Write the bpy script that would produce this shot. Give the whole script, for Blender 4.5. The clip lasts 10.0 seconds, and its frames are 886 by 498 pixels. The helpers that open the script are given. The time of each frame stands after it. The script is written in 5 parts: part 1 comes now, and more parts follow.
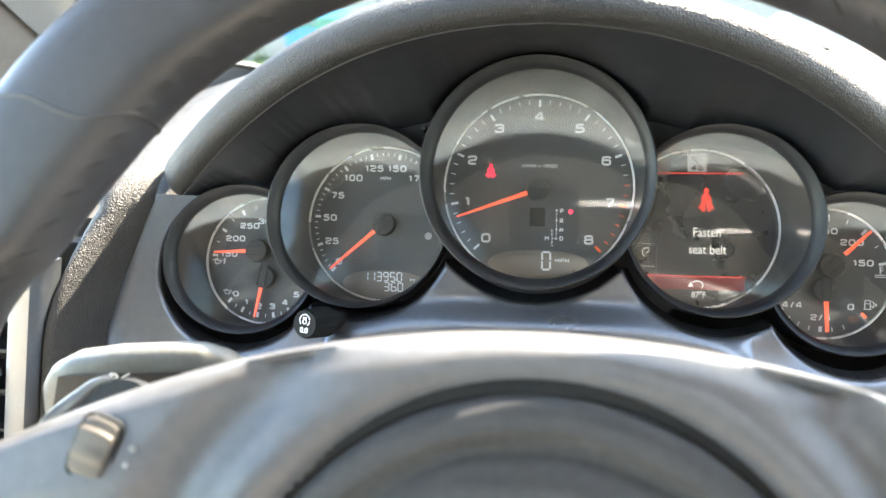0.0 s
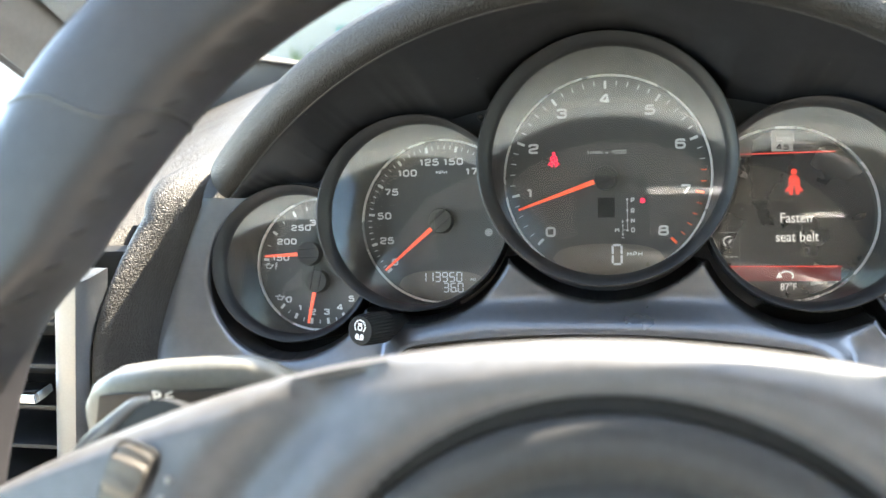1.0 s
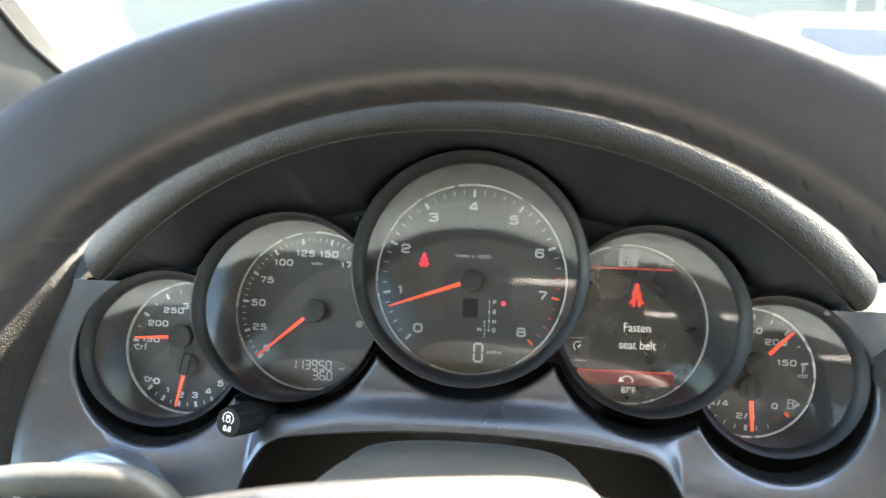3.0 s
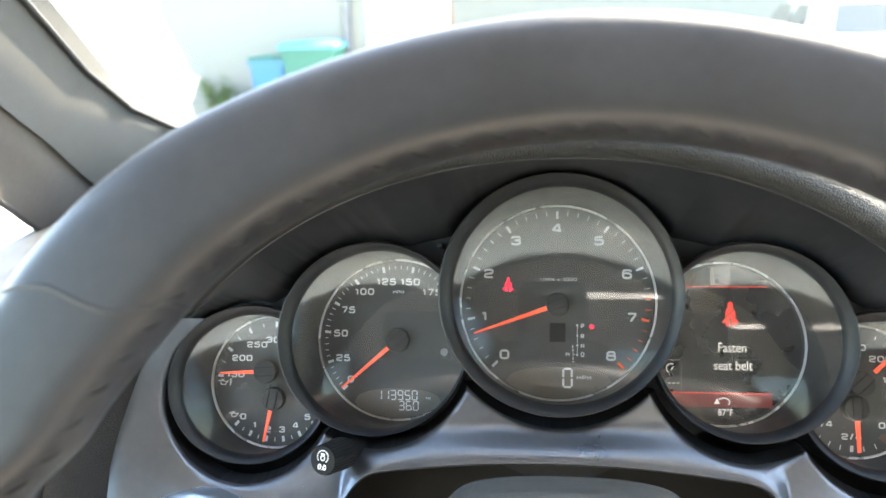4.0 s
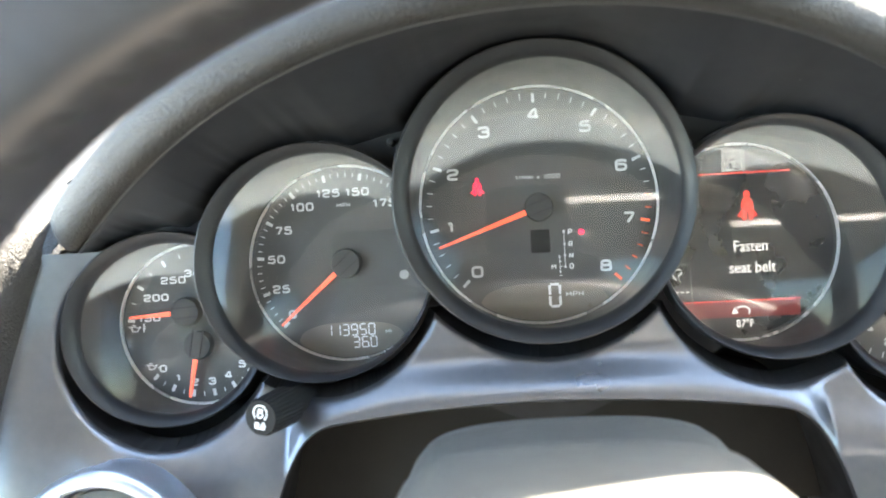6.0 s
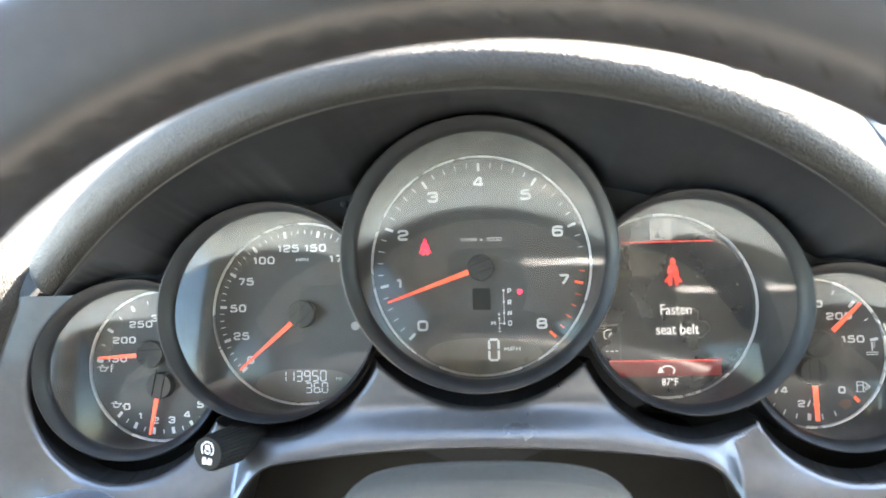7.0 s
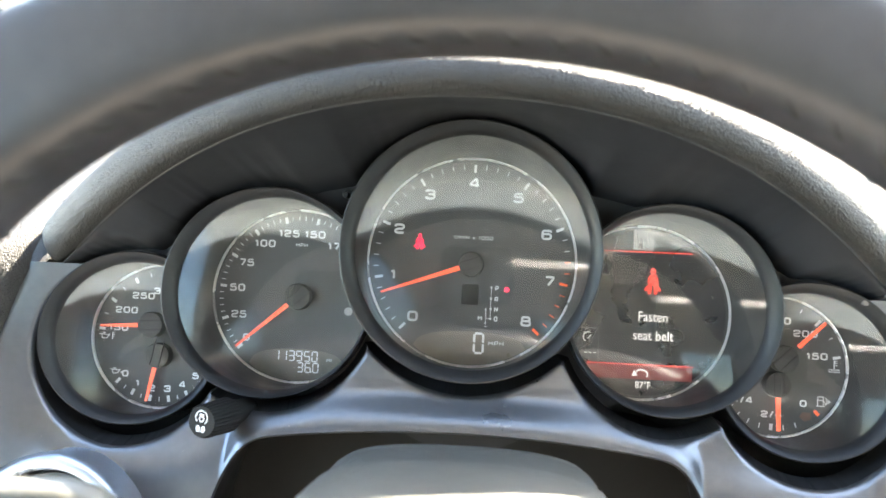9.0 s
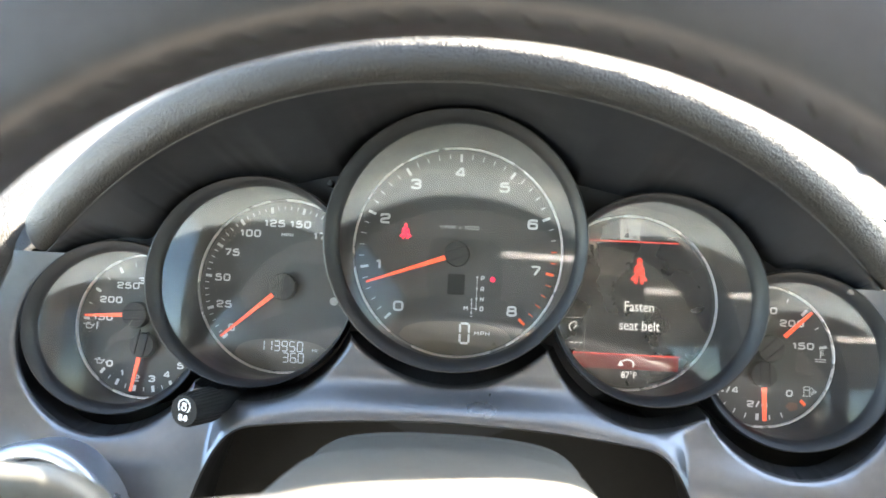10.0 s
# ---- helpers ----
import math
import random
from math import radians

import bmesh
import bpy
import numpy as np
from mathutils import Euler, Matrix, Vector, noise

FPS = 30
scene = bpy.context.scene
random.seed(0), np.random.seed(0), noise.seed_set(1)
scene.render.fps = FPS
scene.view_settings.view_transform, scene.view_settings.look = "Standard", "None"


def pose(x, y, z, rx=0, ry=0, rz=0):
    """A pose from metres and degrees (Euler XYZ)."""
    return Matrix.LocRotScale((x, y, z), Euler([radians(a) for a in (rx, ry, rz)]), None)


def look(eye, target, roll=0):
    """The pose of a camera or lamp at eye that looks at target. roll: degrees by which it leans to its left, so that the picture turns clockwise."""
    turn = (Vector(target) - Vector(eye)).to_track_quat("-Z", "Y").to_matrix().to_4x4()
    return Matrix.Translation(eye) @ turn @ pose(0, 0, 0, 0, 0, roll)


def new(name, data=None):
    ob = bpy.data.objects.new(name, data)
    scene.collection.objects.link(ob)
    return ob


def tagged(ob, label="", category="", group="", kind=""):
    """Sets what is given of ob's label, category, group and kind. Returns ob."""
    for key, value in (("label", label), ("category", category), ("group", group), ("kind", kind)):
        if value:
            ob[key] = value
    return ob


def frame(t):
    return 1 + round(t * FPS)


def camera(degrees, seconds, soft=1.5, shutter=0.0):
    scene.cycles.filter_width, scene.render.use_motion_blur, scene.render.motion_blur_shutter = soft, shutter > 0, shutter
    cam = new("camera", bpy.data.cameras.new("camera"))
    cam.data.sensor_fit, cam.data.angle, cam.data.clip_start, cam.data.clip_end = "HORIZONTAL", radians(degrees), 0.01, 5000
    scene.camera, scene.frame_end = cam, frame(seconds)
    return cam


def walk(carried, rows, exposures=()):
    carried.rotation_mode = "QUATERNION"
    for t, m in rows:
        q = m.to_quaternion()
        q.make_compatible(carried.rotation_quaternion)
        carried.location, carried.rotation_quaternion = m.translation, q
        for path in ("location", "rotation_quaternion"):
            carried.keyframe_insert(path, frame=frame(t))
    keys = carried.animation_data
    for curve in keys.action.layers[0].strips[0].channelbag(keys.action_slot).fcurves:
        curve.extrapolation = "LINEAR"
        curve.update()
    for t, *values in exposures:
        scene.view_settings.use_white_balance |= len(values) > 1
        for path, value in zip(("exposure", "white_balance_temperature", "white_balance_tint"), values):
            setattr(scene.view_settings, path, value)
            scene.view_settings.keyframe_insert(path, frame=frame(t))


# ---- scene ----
cam = camera(56.6, 10.0)
PATH = [
    (0, (0.01536, -0.43920, 1.24989), (-0.27539, 1.43944, 0.65014), -1.40),
    (0.5, (0.01427, -0.42281, 1.23819), (-0.35122, 1.44035, 0.64001), -3.84),
    (1, (0.01079, -0.41164, 1.24217), (-0.42562, 1.43727, 0.63974), -4.65),
    (1.5, (-0.00688, -0.41025, 1.26464), (-0.38132, 1.46838, 0.69692), -1.55),
    (2, (0.00873, -0.41012, 1.27749), (-0.26031, 1.49556, 0.73345), 0.63),
    (2.5, (0.01364, -0.42168, 1.27786), (-0.15816, 1.50088, 0.75416), 1.49),
    (2.7, (0.01404, -0.42429, 1.27869), (-0.12949, 1.50066, 0.75529), 1.55),
    (3.8, (0.00897, -0.42328, 1.28854), (-0.17052, 1.48593, 0.72047), -0.80),
    (4, (-0.01331, -0.41364, 1.29308), (-0.22791, 1.49895, 0.74909), -1.66),
    (4.5, (-0.04751, -0.35291, 1.25909), (-0.15790, 1.55471, 0.66850), -2.52),
    (5, (-0.06241, -0.33029, 1.25726), (-0.04451, 1.55625, 0.59345), -2.52),
    (6.3, (-0.00662, -0.34382, 1.25938), (-0.15553, 1.51782, 0.54376), -4.47),
    (6.5, (-0.00058, -0.34779, 1.26243), (-0.14536, 1.53083, 0.59174), -3.90),
    (7, (0.00902, -0.36579, 1.26507), (-0.12579, 1.54435, 0.68786), -2.69),
    (7.5, (0.01194, -0.37545, 1.26629), (-0.10799, 1.53643, 0.69154), -0.97),
    (8, (0.00704, -0.37990, 1.26161), (-0.11023, 1.53232, 0.68744), 0.34),
    (8.5, (0.01022, -0.38269, 1.26743), (-0.10327, 1.52616, 0.68141), 1.09),
    (9, (0.00894, -0.38459, 1.27098), (-0.10362, 1.52340, 0.68203), 1.55),
    (9.5, (0.01059, -0.38405, 1.26620), (-0.10189, 1.52464, 0.67950), 1.60),
    (10, (0.01556, -0.38418, 1.26598), (-0.09432, 1.52378, 0.67639), 1.60),
]
EXPOSURES = [(0.0, 5.2, 7400, 8), (1.2, 5.0, 7400, 8), (2.0, 4.95, 7300, 8), (2.5, 4.8, 7400, 8), (4.0, 5.0, 7400, 8), (5.0, 5.45, 7200, 8), (6.5, 5.55, 7200, 8), (10.0, 5.35, 7300, 8)]
walk(cam, [(t, look(eye, target, roll)) for t, eye, target, roll in PATH], EXPOSURES)
cam.data.dof.use_dof = True
cam.data.dof.focus_distance = 0.43
cam.data.dof.aperture_fstop = 9.5

# ---- world, sun ----
SUN_TO = Vector((0.42, 0.58, 0.70)).normalized()
world = bpy.data.worlds.new("sky")
scene.world = world
world.use_nodes = True
wn = world.node_tree
sky = wn.nodes.new("ShaderNodeTexSky")
sky.sky_type = "NISHITA"
sky.sun_disc = False
sky.sun_elevation = math.asin(SUN_TO.z)
sky.sun_rotation = math.atan2(SUN_TO.x, SUN_TO.y)
wn.links.new(sky.outputs[0], wn.nodes["Background"].inputs[0])
wn.nodes["Background"].inputs[1].default_value = 0.15
sun = new("sun", bpy.data.lights.new("sun", "SUN"))
sun.data.energy = 2.0
sun.data.angle = radians(0.6)
sun.data.color = (1.0, 0.95, 0.87)
sun.matrix_world = look(SUN_TO * 20, (0, 0, 0))


# ---- materials ----
def mat(name, colour, rough=0.5, metal=0.0, vary=0.15, scale=60.0, bump=0.0, bump_scale=400.0, cells=False,
        emit=None, strength=0.0, coat=0.0, rough_vary=0.08, fleck=0.0, gloss=0.5, coat_rough=0.12):
    m = bpy.data.materials.new(name)
    m.use_nodes = True
    nt = m.node_tree
    b = nt.nodes["Principled BSDF"]
    b.inputs["Roughness"].default_value = rough
    b.inputs["Metallic"].default_value = metal
    b.inputs["Specular IOR Level"].default_value = gloss
    b.inputs["Coat Weight"].default_value = coat
    b.inputs["Coat Roughness"].default_value = coat_rough
    tc = nt.nodes.new("ShaderNodeTexCoord")
    n1 = nt.nodes.new("ShaderNodeTexNoise")
    n1.inputs["Scale"].default_value = scale
    n1.inputs["Detail"].default_value = 6
    nt.links.new(tc.outputs["Object"], n1.inputs["Vector"])
    n2 = nt.nodes.new("ShaderNodeTexNoise")
    n2.inputs["Scale"].default_value = scale * 11
    n2.inputs["Detail"].default_value = 3
    nt.links.new(tc.outputs["Object"], n2.inputs["Vector"])
    mx = nt.nodes.new("ShaderNodeMath")
    mx.operation = "ADD"
    nt.links.new(n1.outputs[0], mx.inputs[0])
    nt.links.new(n2.outputs[0], mx.inputs[1])
    ramp = nt.nodes.new("ShaderNodeMapRange")
    ramp.inputs["From Min"].default_value = 0.6
    ramp.inputs["From Max"].default_value = 1.4
    ramp.inputs["To Min"].default_value = 1 - vary
    ramp.inputs["To Max"].default_value = 1 + vary
    nt.links.new(mx.outputs[0], ramp.inputs["Value"])
    col = nt.nodes.new("ShaderNodeMix")
    col.data_type = "RGBA"
    col.blend_type = "MULTIPLY"
    col.inputs["Factor"].default_value = 1.0
    col.inputs[6].default_value = (*colour, 1)
    nt.links.new(ramp.outputs[0], col.inputs[7])
    out = col.outputs[2]
    if fleck:
        v = nt.nodes.new("ShaderNodeTexVoronoi")
        v.inputs["Scale"].default_value = 170
        nt.links.new(tc.outputs["Object"], v.inputs["Vector"])
        lt = nt.nodes.new("ShaderNodeMath")
        lt.operation = "LESS_THAN"
        lt.inputs[1].default_value = fleck
        nt.links.new(v.outputs["Distance"], lt.inputs[0])
        fm = nt.nodes.new("ShaderNodeMix")
        fm.data_type = "RGBA"
        nt.links.new(lt.outputs[0], fm.inputs["Factor"])
        nt.links.new(out, fm.inputs[6])
        fm.inputs[7].default_value = (0.45, 0.43, 0.4, 1)
        out = fm.outputs[2]
    nt.links.new(out, b.inputs["Base Color"])
    rr = nt.nodes.new("ShaderNodeMapRange")
    rr.inputs["From Min"].default_value = 0.3
    rr.inputs["From Max"].default_value = 0.7
    rr.inputs["To Min"].default_value = max(0.02, rough - rough_vary)
    rr.inputs["To Max"].default_value = min(1, rough + rough_vary)
    nt.links.new(n1.outputs[0], rr.inputs["Value"])
    nt.links.new(rr.outputs[0], b.inputs["Roughness"])
    if bump:
        if cells:
            t = nt.nodes.new("ShaderNodeTexVoronoi")
            t.feature = "DISTANCE_TO_EDGE"
            warp = nt.nodes.new("ShaderNodeMix")
            warp.data_type = "RGBA"
            warp.inputs["Factor"].default_value = 0.0035
            nt.links.new(tc.outputs["Object"], warp.inputs[6])
            nt.links.new(n2.outputs["Color"], warp.inputs[7])
            nt.links.new(warp.outputs[2], t.inputs["Vector"])
            cl = nt.nodes.new("ShaderNodeMapRange")
            cl.inputs["From Max"].default_value = 0.28
            nt.links.new(t.outputs["Distance"], cl.inputs["Value"])
            h = cl.outputs[0]
        else:
            t = nt.nodes.new("ShaderNodeTexNoise")
            t.inputs["Detail"].default_value = 4
            nt.links.new(tc.outputs["Object"], t.inputs["Vector"])
            h = t.outputs[0]
        t.inputs["Scale"].default_value = bump_scale
        bp = nt.nodes.new("ShaderNodeBump")
        bp.inputs["Strength"].default_value = bump
        bp.inputs["Distance"].default_value = 0.4 / bump_scale
        nt.links.new(h, bp.inputs["Height"])
        nt.links.new(bp.outputs[0], b.inputs["Normal"])
    if emit:
        b.inputs["Emission Color"].default_value = (*emit, 1)
        b.inputs["Emission Strength"].default_value = strength
    return m


def clear_glass(name, dust=0.02, rough=0.015, mirror=0.020, tint=(1, 1, 1), sheen=0.0):
    """A thin clear pane: light passes, a Fresnel share is mirrored, dust scatters a little, and a painted reflection
    can be laid on top.
    """
    m = bpy.data.materials.new(name)
    m.use_nodes = True
    nt = m.node_tree
    nt.nodes.remove(nt.nodes["Principled BSDF"])
    out = nt.nodes["Material Output"]
    tr = nt.nodes.new("ShaderNodeBsdfTransparent")
    tr.inputs[0].default_value = (*tint, 1)
    gl = nt.nodes.new("ShaderNodeBsdfGlossy")
    gl.inputs["Roughness"].default_value = rough
    df = nt.nodes.new("ShaderNodeBsdfDiffuse")
    df.inputs[0].default_value = (0.84, 0.78, 0.70, 1)
    lw = nt.nodes.new("ShaderNodeLayerWeight")
    lw.inputs["Blend"].default_value = 0.5
    pw = nt.nodes.new("ShaderNodeMath")
    pw.operation = "POWER"
    pw.inputs[1].default_value = 5.0
    nt.links.new(lw.outputs["Facing"], pw.inputs[0])
    fr = nt.nodes.new("ShaderNodeMath")
    fr.operation = "MULTIPLY_ADD"
    fr.inputs[1].default_value = 0.92
    fr.inputs[2].default_value = mirror
    nt.links.new(pw.outputs[0], fr.inputs[0])
    m1 = nt.nodes.new("ShaderNodeMixShader")
    nt.links.new(fr.outputs[0], m1.inputs[0])
    nt.links.new(tr.outputs[0], m1.inputs[1])
    nt.links.new(gl.outputs[0], m1.inputs[2])
    tc = nt.nodes.new("ShaderNodeTexCoord")
    n2 = nt.nodes.new("ShaderNodeTexNoise")
    n2.inputs["Scale"].default_value = 45
    nt.links.new(tc.outputs["Object"], n2.inputs["Vector"])
    mu = nt.nodes.new("ShaderNodeMath")
    mu.operation = "MULTIPLY"
    nt.links.new(n2.outputs[0], mu.inputs[0])
    nt.links.new(n2.outputs[0], mu.inputs[1])
    mr = nt.nodes.new("ShaderNodeMapRange")
    mr.inputs["From Min"].default_value = 0.1
    mr.inputs["From Max"].default_value = 0.45
    mr.inputs["To Min"].default_value = dust * 0.7
    mr.inputs["To Max"].default_value = dust * 1.4
    nt.links.new(mu.outputs[0], mr.inputs["Value"])
    m2 = nt.nodes.new("ShaderNodeMixShader")
    cover = mr.outputs[0]
    # painted reflection: pale streaky colour wherever the attribute is set
    if sheen:
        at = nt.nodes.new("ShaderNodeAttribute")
        at.attribute_name = "sheen"
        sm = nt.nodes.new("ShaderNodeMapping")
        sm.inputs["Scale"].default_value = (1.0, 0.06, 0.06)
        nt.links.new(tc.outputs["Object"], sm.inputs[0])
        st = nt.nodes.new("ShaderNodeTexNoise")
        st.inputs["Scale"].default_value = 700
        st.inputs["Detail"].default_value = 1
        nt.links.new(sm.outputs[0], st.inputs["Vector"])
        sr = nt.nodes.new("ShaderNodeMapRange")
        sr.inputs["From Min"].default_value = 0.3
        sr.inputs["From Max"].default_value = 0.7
        sr.inputs["To Min"].default_value = sheen * 0.75
        sr.inputs["To Max"].default_value = sheen * 1.25
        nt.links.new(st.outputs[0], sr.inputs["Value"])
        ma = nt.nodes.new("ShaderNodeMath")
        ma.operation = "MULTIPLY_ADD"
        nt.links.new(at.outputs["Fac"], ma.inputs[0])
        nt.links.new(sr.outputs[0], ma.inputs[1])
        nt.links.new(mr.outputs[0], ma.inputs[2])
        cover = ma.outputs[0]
    nt.links.new(cover, m2.inputs[0])
    nt.links.new(m1.outputs[0], m2.inputs[1])
    nt.links.new(df.outputs[0], m2.inputs[2])
    nt.links.new(m2.outputs[0], out.inputs[0])
    return m


M_LEATHER = mat("dash leather", (0.027, 0.025, 0.0235), 0.56, gloss=0.28, vary=0.12, scale=25, bump=0.58, bump_scale=700, cells=True)
M_WHEEL = mat("wheel leather", (0.0185, 0.0174, 0.0188), 0.38, gloss=0.45, vary=0.25, scale=18, bump=0.12, bump_scale=900, cells=True)
M_VISOR = mat("visor plastic", (0.0105, 0.0107, 0.0125), 0.60, gloss=0.35, vary=0.2, scale=30, bump=0.1, bump_scale=1500, fleck=0.012)
M_FASCIA = mat("dark satin metallic fascia", (0.105, 0.108, 0.118), 0.31, metal=0.75, vary=0.10, scale=22, bump=0.012, bump_scale=260, coat=0.6, coat_rough=0.16, rough_vary=0.05, fleck=0.018)
M_BEZEL = mat("satin black bezel", (0.0095, 0.0095, 0.0105), 0.45, gloss=0.35, vary=0.15, scale=60, bump=0.05, bump_scale=2000, fleck=0.014)
M_TUBE = mat("dial cup", (0.016, 0.016, 0.016), 0.45, vary=0.1, scale=60)
M_FACE = mat("dial face", (0.034, 0.034, 0.034), 0.55, vary=0.12, scale=80, bump=0.05, bump_scale=3000)
M_HUB = mat("needle cap black", (0.030, 0.030, 0.030), 0.8, gloss=0.3)
M_MARK = mat("dial print white", (0.42, 0.43, 0.44), 0.6, vary=0.04, emit=(0.9, 0.95, 1.0), strength=0.004)
M_RING = mat("scale ring", (0.62, 0.62, 0.62), 0.3, metal=0.6, vary=0.05)
M_RED = mat("red print", (0.75, 0.10, 0.03), 0.5, vary=0.05, emit=(1.0, 0.12, 0.03), strength=0.012)
M_NEEDLE = mat("orange needle", (0.85, 0.09, 0.035), 0.45, vary=0.04, emit=(1.0, 0.10, 0.04), strength=0.020)
M_LCD = mat("liquid crystal field", (0.10, 0.092, 0.074), 0.35, vary=0.08)
M_SEG = mat("crystal segment", (0.50, 0.52, 0.54), 0.5, vary=0.03, emit=(0.85, 0.9, 1.0), strength=0.008)
M_WARN = mat("red warning lamp", (0.6, 0.02, 0.05), 0.5, vary=0.02, emit=(1.0, 0.01, 0.06), strength=0.055)
M_SCREEN = mat("screen black", (0.006, 0.006, 0.007), 0.3, vary=0.05)
M_SCR_RED = mat("screen red", (0.1, 0.005, 0.005), 0.4, vary=0.02, emit=(0.9, 0.06, 0.04), strength=0.042)
M_SCR_DIM = mat("screen dark red", (0.05, 0.004, 0.004), 0.4, vary=0.02, emit=(0.5, 0.03, 0.03), strength=0.006)
M_SCR_WHITE = mat("screen white", (0.10, 0.10, 0.10), 0.5, vary=0.02, emit=(0.95, 0.95, 0.97), strength=0.030)
M_SCR_GREY = mat("screen grey", (0.03, 0.03, 0.03), 0.5, vary=0.02, emit=(0.5, 0.5, 0.5), strength=0.018)
M_GLASS = clear_glass("instrument glass", dust=0.005, rough=0.045, mirror=0.055, sheen=0.15)
M_SATIN = mat("satin silver", (0.40, 0.44, 0.50), 0.30, metal=0.8, vary=0.06, scale=40)
M_CHROME = mat("chrome", (0.82, 0.83, 0.85), 0.10, metal=1.0, vary=0.04, scale=40, rough_vary=0.04)
M_ALU = mat("brushed aluminium", (0.18, 0.185, 0.19), 0.40, metal=0.9, vary=0.08, scale=90)
M_COLUMN = mat("grained column plastic", (0.066, 0.062, 0.053), 0.5, vary=0.2, scale=30, bump=0.35, bump_scale=900, cells=True)
M_HUBPL = mat("hub plastic", (0.064, 0.064, 0.068), 0.36, gloss=0.5, vary=0.2, scale=20, bump=0.08, bump_scale=900, fleck=0.02)
M_PAD = mat("airbag cover", (0.036, 0.036, 0.037), 0.6, gloss=0.15, vary=0.2, scale=30, bump=0.25, bump_scale=1100, cells=True)
M_BLACK = mat("deep black plastic", (0.007, 0.007, 0.007), 0.65, gloss=0.2, vary=0.15)
M_STALK = mat("stalk plastic", (0.075, 0.073, 0.064), 0.42, vary=0.2, scale=40, bump=0.12, bump_scale=1200)
M_WHITE = mat("white print", (0.75, 0.75, 0.73), 0.6, vary=0.05)
M_SIGN = mat("dull white print", (0.20, 0.20, 0.20), 0.6)
M_STITCH = mat("thread", (0.028, 0.027, 0.027), 0.8, gloss=0.2, vary=0.2, scale=300)
M_PILLAR = mat("woven pillar cloth", (0.055, 0.055, 0.052), 0.9, vary=0.12, scale=60, bump=0.5, bump_scale=1300, cells=True)
# lining out of view; its pale beige is added to bounce light forward
M_BOUNCE_LINING = mat("door lining", (0.42, 0.39, 0.35), 0.6, vary=0.15, scale=20, bump=0.1, bump_scale=700)
# for the unseen cushion; beige added so its sun patch lights the dash
M_BOUNCE_CUSHION = mat("beige seat leather", (0.52, 0.48, 0.43), 0.5, vary=0.15, scale=20, bump=0.2, bump_scale=600, cells=True)
M_DOORPL = mat("brown grey door plastic", (0.045, 0.040, 0.036), 0.6, vary=0.15, scale=20, bump=0.1, bump_scale=700)
M_RUBBER = mat("black rubber seal", (0.012, 0.012, 0.012), 0.6, vary=0.2)
M_ROOF = mat("headliner cloth", (0.72, 0.67, 0.60), 0.95, vary=0.16, scale=55, bump=0.4, bump_scale=500)
# carpet out of view, beige added as a light bouncer
M_BOUNCE_CARPET = mat("beige carpet", (0.20, 0.185, 0.165), 0.95, vary=0.3, scale=80)
M_SEAT = mat("seat leather", (0.15, 0.132, 0.115), 0.5, vary=0.15, scale=20, bump=0.2, bump_scale=600, cells=True)
M_WIND = clear_glass("windscreen glass", dust=0.003, rough=0.0, tint=(0.51, 0.53, 0.51))
M_GROUND = mat("pale concrete ground", (0.40, 0.37, 0.32), 0.9, vary=0.2, scale=0.8, bump=0.3, bump_scale=40)
M_WALL = mat("white painted masonry", (0.22, 0.21, 0.18), 0.85, vary=0.06, scale=0.9, bump=0.2, bump_scale=30)
M_BIN_B = mat("blue bin plastic", (0.010, 0.13, 0.36), 0.45, vary=0.1, scale=6)
M_BIN_G = mat("green bin plastic", (0.01, 0.11, 0.08), 0.45, vary=0.1, scale=6)
M_BIN_T = mat("turquoise lid plastic", (0.06, 0.30, 0.40), 0.45, vary=0.1, scale=6)
M_PAINT_W = mat("white car paint", (0.75, 0.76, 0.77), 0.25, vary=0.03, scale=3, coat=0.8)
M_PAINT_D = mat("dark car paint", (0.06, 0.07, 0.09), 0.25, vary=0.05, scale=3, coat=0.8)
M_CARGLASS = mat("car window", (0.02, 0.025, 0.028), 0.06, vary=0.1, scale=4, coat=1.0)
M_TYRE = mat("tyre rubber", (0.02, 0.02, 0.02), 0.8, vary=0.2)
M_TAIL = mat("red tail lamp", (0.65, 0.03, 0.03), 0.2, vary=0.05, coat=0.5)
M_GREEN = mat("leaf green", (0.07, 0.11, 0.03), 0.7, vary=0.4, scale=9)
M_BARK = mat("bark", (0.12, 0.09, 0.06), 0.9, vary=0.3, scale=12)
M_BRICK = mat("red brown boards", (0.25, 0.09, 0.06), 0.8, vary=0.2, scale=5)
M_POST = mat("grey painted steel", (0.35, 0.36, 0.37), 0.5, vary=0.1, scale=5)


# ---- building helpers ----
def thing(name, at, label, category, group="", kind=""):
    ob = new(name)
    ob.empty_display_size = 0.02
    ob.location = at
    return tagged(ob, label, category, group, kind)


def smooth(bm, angle=35):
    for f in bm.faces:
        f.smooth = True
    lim = radians(angle)
    for e in bm.edges:
        if len(e.link_faces) == 2 and e.calc_face_angle(0) > lim:
            e.smooth = False


def part(name, bm, material, parent=None, label="", soft=35):
    bmesh.ops.recalc_face_normals(bm, faces=bm.faces)
    if soft:
        smooth(bm, soft)
    me = bpy.data.meshes.new(name)
    bm.to_mesh(me)
    bm.free()
    me.materials.append(material)
    ob = new(name, me)
    if parent is not None:
        ob.parent = parent
        ob.matrix_parent_inverse = Matrix.Translation(-parent.location)
    if label:
        ob["label"] = label
    return ob


def alone(name, bm, material, label, category, kind="", group="", soft=35):
    return tagged(part(name, bm, material, None, "", soft), label, category, group, kind)


